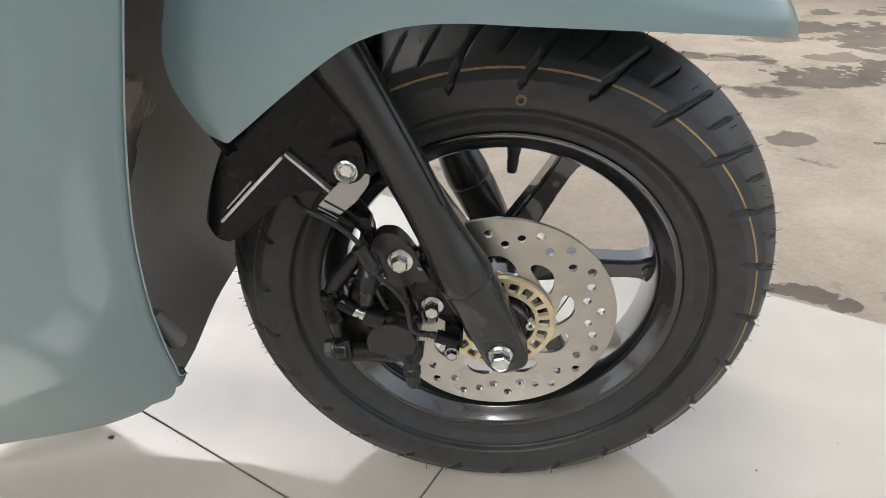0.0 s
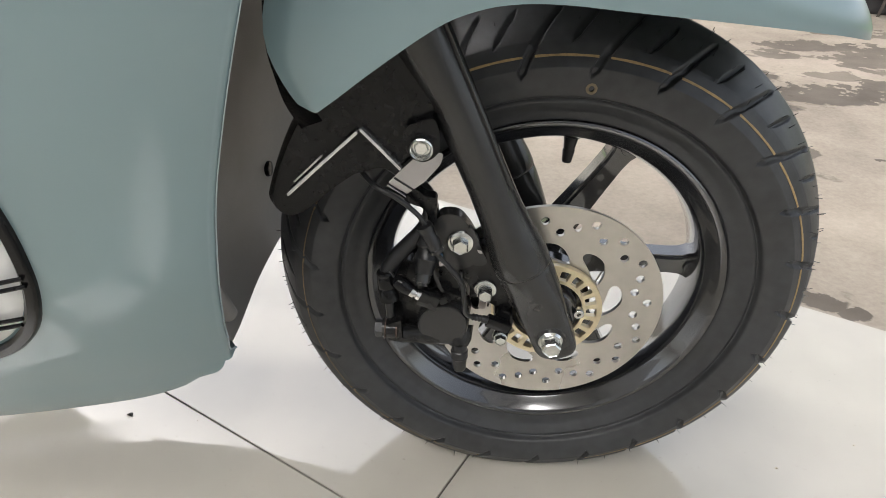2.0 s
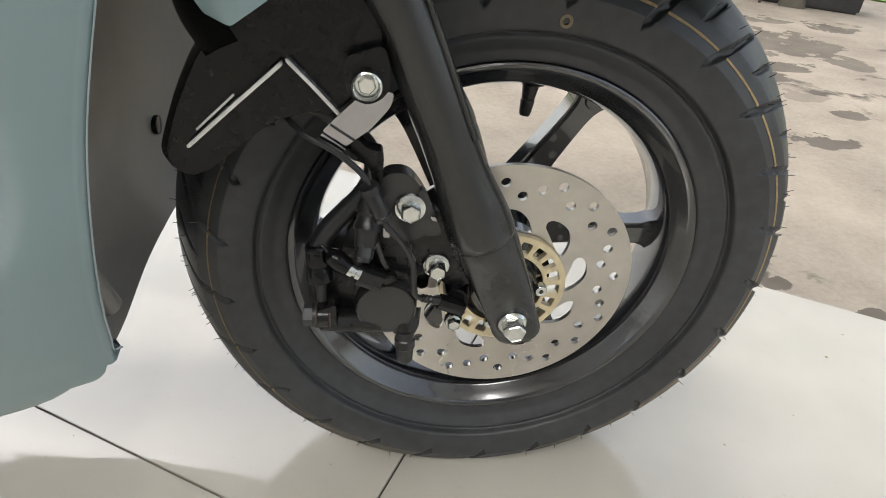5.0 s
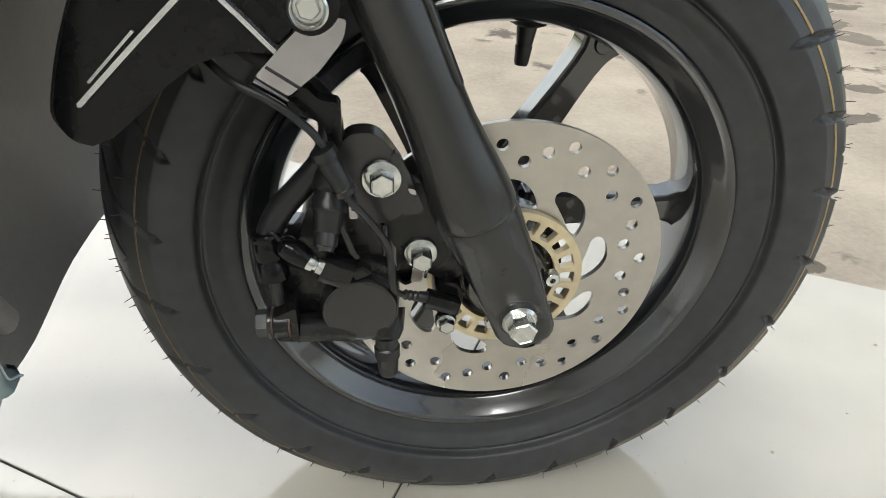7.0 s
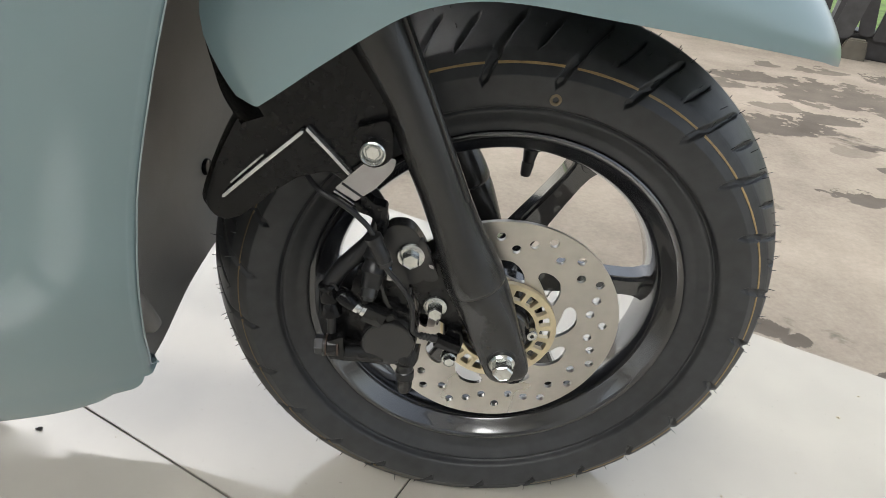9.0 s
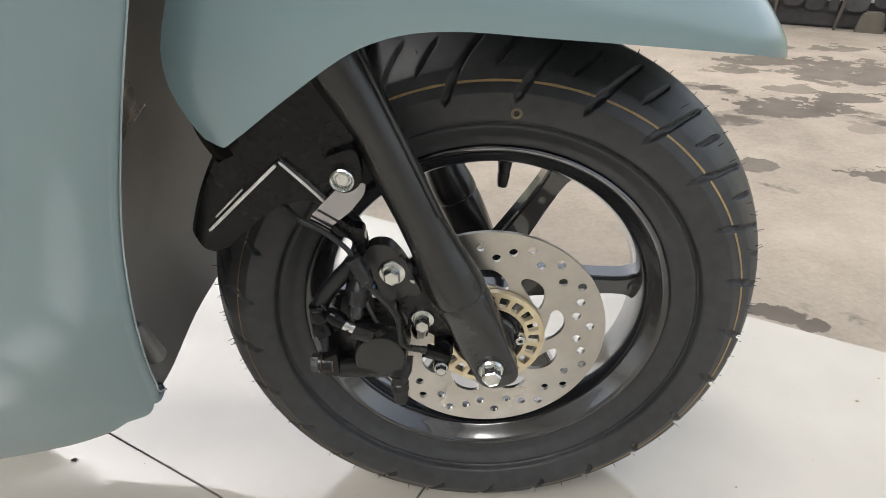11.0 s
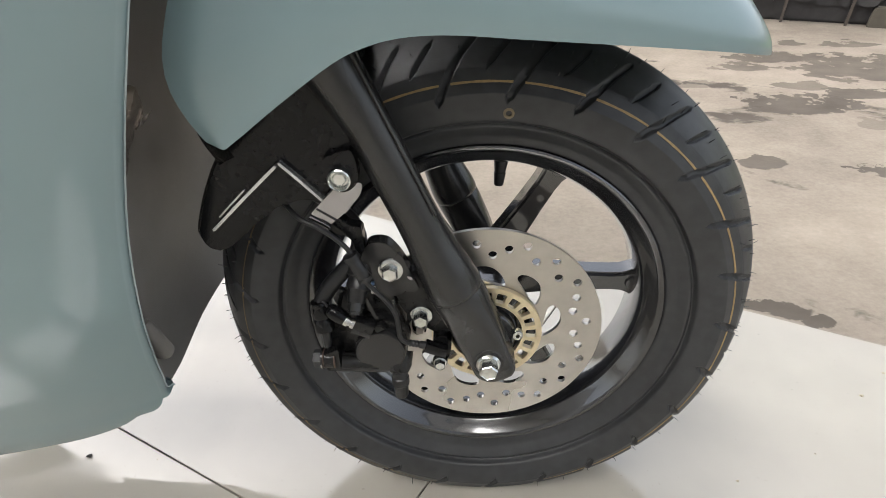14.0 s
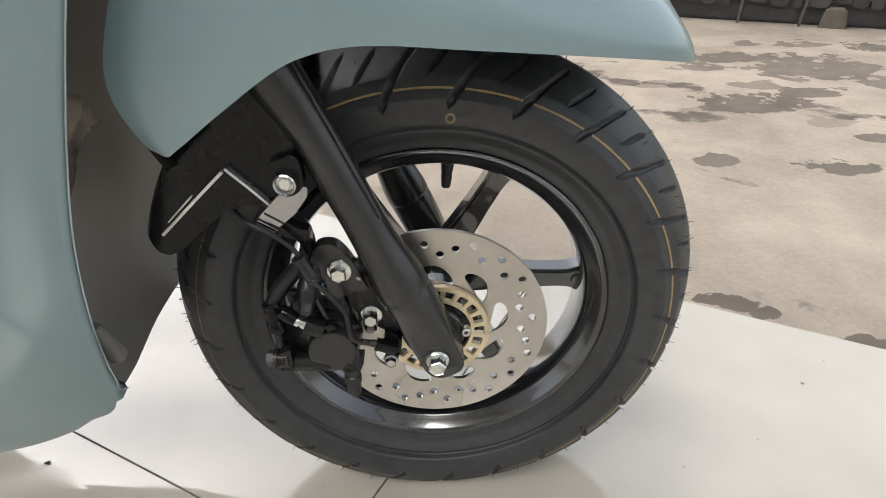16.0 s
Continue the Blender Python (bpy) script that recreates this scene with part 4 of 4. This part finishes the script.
part("socket_insert", steps((-0.1127, -0.0985, 0.4336), (-0.1127, -0.1022, 0.4336), [(0, 0.0058), (0.8, 0.0056), (1, 0.0048)], 6), ZINC, cap_bolt)
part("stay_plate", slab(rounded([(-0.1398, 0.4025), (-0.127, 0.4155), (-0.112, 0.43), (-0.0965, 0.428), (-0.0979, 0.4194, 0.006), (-0.1103, 0.4044), (-0.1254, 0.3926)], 0.002), -0.0965, -0.0945), PLATE, tab, "bright steel plate")


part("stay_fold", bar_between((-0.1405, -0.0972, 0.4005), (-0.1262, -0.0972, 0.3903), 0.0016, 0.0012), PLATE, tab, "folded steel edge")
part("stay_crease", bar_between((-0.1345, -0.0969, 0.4068), (-0.1198, -0.0969, 0.3966), 0.0006, 0.0006), SATIN, tab, "dark fold line")


# ---- painted front mudguard ----
LOWER = [(-0.190, -0.140, 0.480), (-0.180, -0.1435, 0.4755), (-0.168, -0.1432, 0.482), (-0.14, -0.1405, 0.502), (-0.10, -0.1385, 0.5285), (-0.075, -0.1385, 0.539), (-0.05, -0.138, 0.5433), (-0.02, -0.136, 0.5428),
         (0.02, -0.132, 0.5383), (0.08, -0.1205, 0.5307), (0.13, -0.107, 0.5234), (0.172, -0.092, 0.5163), (0.1985, -0.073, 0.5095), (0.2135, -0.050, 0.5045), (0.2195, -0.02, 0.502), (0.2225, 0.020, 0.5015)]
SPINE = [(-0.19, 0.73), (-0.1, 0.745), (0.0, 0.725), (0.08, 0.69), (0.138, 0.635), (0.183, 0.58), (0.204, 0.535), (0.2215, 0.512)]


# rear edge of the mudguard: height, x
REAR = [(p.x, p.y) for p in spline([(0.474, -0.184, 0), (0.480, -0.1905, 0), (0.492, -0.197, 0), (0.503, -0.2015, 0), (0.513, -0.2045, 0), (0.523, -0.2056, 0), (0.533, -0.205, 0), (0.5433, -0.203, 0), (0.5667, -0.1950, 0), (0.62, -0.175, 0), (0.73, -0.13, 0)], 6)]


def build_mudguard():
    low = spline(LOWER, 4)
    n = len(low)
    rows = []
    sp = spline([(x, 0, z) for x, z in SPINE], 10)
    for i, e in enumerate(low):
        u = i / (n - 1)
        q = sp[min(len(sp) - 1, int(round(u ** 0.9 * (len(sp) - 1))))]
        near = []
        for k in range(29):
            v = (k / 28) ** 1.25
            a = v * math.pi / 2
            bul = 0.010 * math.sin(math.pi * min(1, v * 1.6)) * (1 - u)
            z = e.z + (q.z - e.z) * math.sin(a)
            back = (lerp_table(REAR, z)[0] + 0.19) * max(0.0, 1 - u * 9)
            near.append(Vector((e.x + (q.x - e.x) * v ** 1.4 + back, e.y + (MID - e.y) * (1 - math.cos(a)) - bul, z)))
        far = [Vector((p.x, 2 * MID - p.y, p.z)) for p in near[-2::-1]]
        rows.append(near + far)
    bm = sweep_rings(rows, close_v=False)
    bmesh.ops.remove_doubles(bm, verts=bm.verts, dist=0.0004)
    bmesh.ops.recalc_face_normals(bm, faces=bm.faces)
    bmesh.ops.solidify(bm, geom=bm.faces[:], thickness=0.0035)
    return part("front_mudguard", bm, TEAL, scooter, "glossy teal painted front mudguard", limit=50)


build_mudguard()


def build_inner_fender():
    """Black liner inside the mudguard, seen past its rear edge."""
    edge = spline([(-0.212, 0.438, 0), (-0.222, 0.457, 0), (-0.227, 0.478, 0), (-0.230, 0.50, 0), (-0.226, 0.54, 0), (-0.208, 0.59, 0), (-0.17, 0.64, 0)], 5)
    rows = []
    for y, dx, dz in ((-0.128, 0.034, 0.026), (-0.115, 0.022, 0.018), (-0.095, 0.009, 0.007), (-0.07, 0.001, 0.001), (-0.02, -0.004, 0), (0.06, -0.004, 0), (0.11, 0.001, 0.001), (0.135, 0.009, 0.007), (0.168, 0.034, 0.026)):
        rows.append([(p.x + dx, y, p.y + dz) for p in edge])
    bm = sweep_rings(rows, close_v=False)
    bmesh.ops.solidify(bm, geom=bm.faces[:], thickness=0.003)
    part("inner_fender", bm, PLASTIC, scooter, "black plastic liner inside the front mudguard")


build_inner_fender()


# ---- leg shield ----
CREASE = [(0.17, -0.2895, -0.110), (0.235, -0.2868, -0.1285), (0.25, -0.2848, -0.133), (0.27, -0.2805, -0.140), (0.30, -0.2750, -0.151), (0.36, -0.2615, -0.170), (0.43, -0.245, -0.182), (0.50, -0.222, -0.192), (0.56, -0.200, -0.198), (0.62, -0.178, -0.202), (0.8, -0.12, -0.205)]
BOTTOM = [(0.0, 0.2425), (0.003, 0.2345), (0.009, 0.2290), (0.017, 0.2265), (0.027, 0.2222), (0.04, 0.2142), (0.07, 0.2050), (0.11, 0.1985), (0.21, 0.185), (0.35, 0.173), (0.5, 0.169)]


CREASE_FINE = [tuple(p) for p in spline(CREASE, 10)]
BOTTOM_FINE = [(p.x, p.y) for p in spline([(w, z, 0) for w, z in BOTTOM], 10)]


def crease_at(z):
    return lerp_table(CREASE_FINE, z)


def soft(q, r):
    """Smooth ramp: nought below, q above."""
    return r * math.log(1 + math.exp(max(-30.0, min(30.0, q / r))))


def shield_point(w, v):
    """w: way back from the crease; v: 0 at the under edge to 1 at the top."""
    (zb,) = lerp_table(BOTTOM_FINE, w)
    z = zb + (0.82 - zb) * v
    cx, cy = crease_at(z)
    side = 0.028 * (1 - math.exp(-w / 0.045)) + 0.09 * w
    # the lower part swells out below a soft slanting line
    q = (w - 0.035) - 0.95 * (z - 0.275)
    swell = 0.045 * (soft(q, 0.07) - soft(q - 0.15, 0.07))
    roll = 0.018 + 0.072 * (1 - math.exp(-w / 0.03)) + 0.09 * w
    h = max(0.0, 1 - (z - zb) / roll)
    tuck = 0.16 * roll * (1 - math.sqrt(max(0.0, 1 - h * h)))
    return Vector((cx - w, cy - side - swell * min(1.0, w / 0.03) + tuck * min(1.0, w / 0.025), z))


# under edge of the panel that faces the wheel: y, height
PANEL_FOOT = [(p.x, p.y) for p in spline([(-0.15, 0.2435, 0), (-0.125, 0.2405, 0), (-0.1, 0.2385, 0), (-0.08, 0.2400, 0), (-0.05, 0.2455, 0), (-0.02, 0.2503, 0), (0.02, 0.2512, 0), (0.06, 0.2500, 0), (0.1, 0.251, 0), (0.19, 0.285, 0)], 6)]


def build_shield():
    ws = [0.0, 0.001, 0.0022, 0.0036, 0.0052, 0.007, 0.009, 0.0115, 0.0145, 0.018] + [0.022 + 0.40 * (k / 33) ** 1.35 for k in range(34)]
    vsh = [0.0, 0.0008, 0.002, 0.0036, 0.0056, 0.008, 0.011, 0.0145, 0.0185, 0.023] + [0.028 + 0.972 * (k / 47) ** 1.4 for k in range(48)]
    rows, rim = [], []
    for v in vsh:
        first = shield_point(0.0, v)
        # the lip widens to a small hook at its foot
        g = math.exp(-((first.z - 0.2425) / 0.006) ** 2)
        h, up, out = 1 + 1.0 * g, 0.0035 * g, 0.0030 * g
        lip = [first + Vector((-0.012, 0.0115 * h, up)), first + Vector((-0.002 + out, 0.0095 * h, up)), first + Vector((0.0022 + out, 0.0070 * h, up * 0.8)), first + Vector((0.0036 + out * 0.5, 0.0040, up * 0.2)), first + Vector((0.0028, 0.0012, 0))]
        rows.append(lip + [shield_point(w, v) for w in ws])
        rim.append(lip[2] + Vector((0.0004, 0.0004, 0)))
    # the under edge folds inwards
    under = [p + Vector((0, 0.0 if i < 5 else min(0.05, (i - 5) * 0.003), 0.003)) for i, p in enumerate(rows[0])]
    bm = sweep_rings([under] + rows, close_v=False)
    shield = part("leg_shield", bm, TEAL, scooter, "glossy teal painted leg shield", limit=60)
    # thin bead added in place of the bright highlight on the rolled lip
    part("lip_highlight", tube(rim, 0.0008, seg=8, n=1), LIP_GLINT, shield, "pale line added as the highlight along the shield's lip")
    # far half of the shield, above the panel's lower edge
    far = []
    for r in rows[26:]:
        far.append([Vector((p.x, 2 * MID - p.y, p.z)) for p in r])
    part("far_side", sweep_rings(far, close_v=False), TEAL, shield)
    # dull panel that faces the wheel
    grid = []
    for k in range(19):
        y0 = -1 + 2 * k / 18
        col = []
        for j in range(22):
            z0 = j / 21
            half = 0.165
            yy = MID + y0 * half
            (zb,) = lerp_table(PANEL_FOOT, yy)
            z = zb + (0.8 - zb) * z0
            cx, cy = crease_at(max(z, 0.24))
            hw = (MID - cy) - 0.003
            yy = MID + y0 * hw
            x = -0.312 + 0.10 * (z - 0.315) + (cx - 0.002 - (-0.312 + 0.10 * (z - 0.315))) * abs(y0) ** 3.2
            x += 0.029 * max(0, 1 - z0 * 7) ** 2 * (1 - abs(y0) ** 3)
            col.append((x, yy, z))
        grid.append(col)
    inner = part("wheel_side_panel", sweep_rings(grid, close_v=False), INNER, shield, "dull grey-brown plastic inner panel", limit=60)
    part("panel_screw", steps((-0.302, 0.109, 0.315), (-0.3145, 0.109, 0.315), [(0, 0.0045), (0.05, 0.0085), (0.4, 0.0095), (1, 0.0095)]), PLASTIC, inner)
    return shield


shield = build_shield()


def shield_at(x, z, lift=0.0):
    """The shield's outer face at a side-view place."""
    cx, cy = crease_at(z)
    w = max(0.0, cx - x)
    (zb,) = lerp_table(BOTTOM, w)
    p = shield_point(w, max(0.0, (z - zb) / (0.82 - zb)))
    return Vector((x, p.y - lift, z))


def build_body():
    """Dark body behind the inner panel, which the polished tiles mirror."""
    rings = []
    for x, z0 in ((-1.3, 0.225), (-0.8, 0.225), (-0.5, 0.226), (-0.42, 0.234), (-0.385, 0.254), (-0.358, 0.284), (-0.346, 0.33)):
        rings.append([(x, y, z) for y, z in rounded([(-0.09, z0), (0.185, z0), (0.185, 0.6), (-0.09, 0.6)], 0.02, 4)])
    part("footboard_body", cap(sweep_rings(rings)), INNER, shield, "dull grey-brown plastic body under the footboard")


build_body()


def build_side_lamp():
    """Oval lamp let into the leg shield, black gasket, milky lens with dark bars."""
    oval = [(-0.437 + (x + 0.437) * 1.13, 0.42 + (z - 0.42) * 1.15) for x, z in [(-0.363, 0.455), (-0.364, 0.415), (-0.370, 0.378), (-0.386, 0.345), (-0.414, 0.320), (-0.448, 0.312), (-0.482, 0.328), (-0.504, 0.37), (-0.504, 0.43), (-0.484, 0.49), (-0.442, 0.53), (-0.397, 0.525), (-0.372, 0.495)]]
    ring = spline([(x, 0, z) for x, z in oval + oval[:1]], 5)[:-1]
    cen = Vector((-0.437, 0, 0.42))
    rows = []
    for s, lift in ((1.0, -0.004), (1.0, 0.003), (0.985, 0.0055), (0.93, 0.0055), (0.90, 0.003), (0.895, -0.002)):
        rows.append([shield_at(*((cen + (p - cen) * s).xz), lift) for p in ring])
    lamp = part("side_lamp", sweep_rings(rows), PLASTIC, shield, "oval side lamp with black rubber gasket")
    rows = []
    for s, lift in ((0.9, -0.001), (0.8, 0.004), (0.6, 0.008), (0.3, 0.010), (0.02, 0.011)):
        rows.append([shield_at(*((cen + (p - cen) * s).xz), lift) for p in ring])
    part("lens", cap(sweep_rings(rows)), FILM, lamp, "milky clear lens")
    for z, x0, x1 in ((0.383, -0.405, -0.361), (0.376, -0.405, -0.362), (0.345, -0.425, -0.378), (0.338, -0.43, -0.382)):
        a, b = shield_at(x0, z, 0.0085), shield_at(x1, z + 0.006, 0.0065)
        part("bar", tube([a, a.lerp(b, 0.5) + Vector((0, -0.001, 0)), b], 0.0016, seg=8, n=3), PLASTIC, lamp)


build_side_lamp()

def build_tape():
    """Crumpled clear tape stuck on the inner panel."""
    rng = random.Random(3)
    rows = []
    for i in range(9):
        row = []
        for j in range(13):
            u, v = i / 8, j / 12
            y = -0.108 + 0.118 * v + 0.012 * u
            z = 0.428 + 0.055 * u + 0.028 * v
            x = -0.298 + 0.02 * (1 - v) ** 2 + 0.0030 * math.sin(5 * u + 3 * v) * math.sin(6 * v + 1) + rng.uniform(-0.0003, 0.0003)
            row.append((x, y, z))
        rows.append(row)
    bm = sweep_rings(rows, close_v=False)
    bmesh.ops.solidify(bm, geom=bm.faces[:], thickness=0.0006)
    part("tape", bm, TAPE, shield, "crumpled clear tape", limit=80)
    for y, z, w in ((0.012, 0.5085, 0.011), (-0.062, 0.4325, 0.006)):
        part("tape_corner", bar_between((-0.2955, y - w, z - w * 0.9), (-0.2955, y + w, z + w * 0.9), 0.0028, 0.0006, up=(1, 0, 0)), PLASTIC, shield, "dark curled tape corner")
    part("panel_clip", steps((-0.287, -0.121, 0.318), (-0.2885, -0.1, 0.268), [(0, 0.004), (0.08, 0.0062), (0.5, 0.0072), (0.92, 0.0085), (1, 0.006)]), INNER, shield, "grey plastic clip in the panel corner")


TAPE = material("clear_tape", (0.30, 0.275, 0.245), 0.2, 0.55, grain=60, vary=0.25, spec=0.9, bump=0.25, bump_scale=45)
build_tape()


def debris(x, y, size, name, label, mat, seed):
    """A tiny curled scrap on the tiles."""
    rng = random.Random(seed)
    bm = bmesh.new()
    ring = [bm.verts.new((x + size * rng.uniform(0.5, 1) * math.cos(a), y + size * rng.uniform(0.3, 0.8) * math.sin(a), FLOOR + 0.0006 + size * 0.2 * rng.random())) for a in [k * math.pi / 4 for k in range(8)]]
    top = bm.verts.new((x, y, FLOOR + 0.0008 + size * 0.5))
    low = bm.verts.new((x, y, FLOOR + 0.0002))
    for k in range(8):
        bm.faces.new((ring[k], ring[(k + 1) % 8], top))
        bm.faces.new((ring[(k + 1) % 8], ring[k], low))
    return tagged(part(name, bm, mat), label, "debris", group="scraps on the tiles")


DIRT = material("dark_dirt", (0.05, 0.045, 0.04), 0.8, grain=200)
STRAW = material("dry_straw", (0.34, 0.29, 0.2), 0.8, grain=200)
debris(-0.512, 0.026, 0.006, "scrap", "tiny dark dry leaf scrap on the tiles", DIRT, 1)
for k, (x, y, sz) in enumerate(((0.52, 0.12, 0.004), (0.575, 0.165, 0.003), (0.30, -0.02, 0.003), (-0.42, 0.02, 0.0015), (0.41, 0.02, 0.002))):
    debris(x, y, sz, "scrap", "tiny pale dry scrap on the tiles", STRAW, k + 5)

# ---- tiled floor ----
bed = tagged(part("floor", box(-5, 3.0, -5, EDGE, -0.06, FLOOR - 0.004), GROUT), "polished cream porcelain tile floor with dark joints", "floor", kind="structure")


def build_tiles():
    g = 0.0012
    for i in range(-7, 8):
        for j in range(-8, 1):
            a0, n0 = COL0 + i * TILE_SIZE, ROW0 + j * TILE_SIZE
            if -5 < a0 < 2.6 and n0 > -5:
                t = part("tile", box(a0 + g, a0 + TILE_SIZE - g, n0 + g, n0 + TILE_SIZE - (g if j < 0 else 0), FLOOR - 0.012, FLOOR, 0.0006), TILE, bed)


build_tiles()
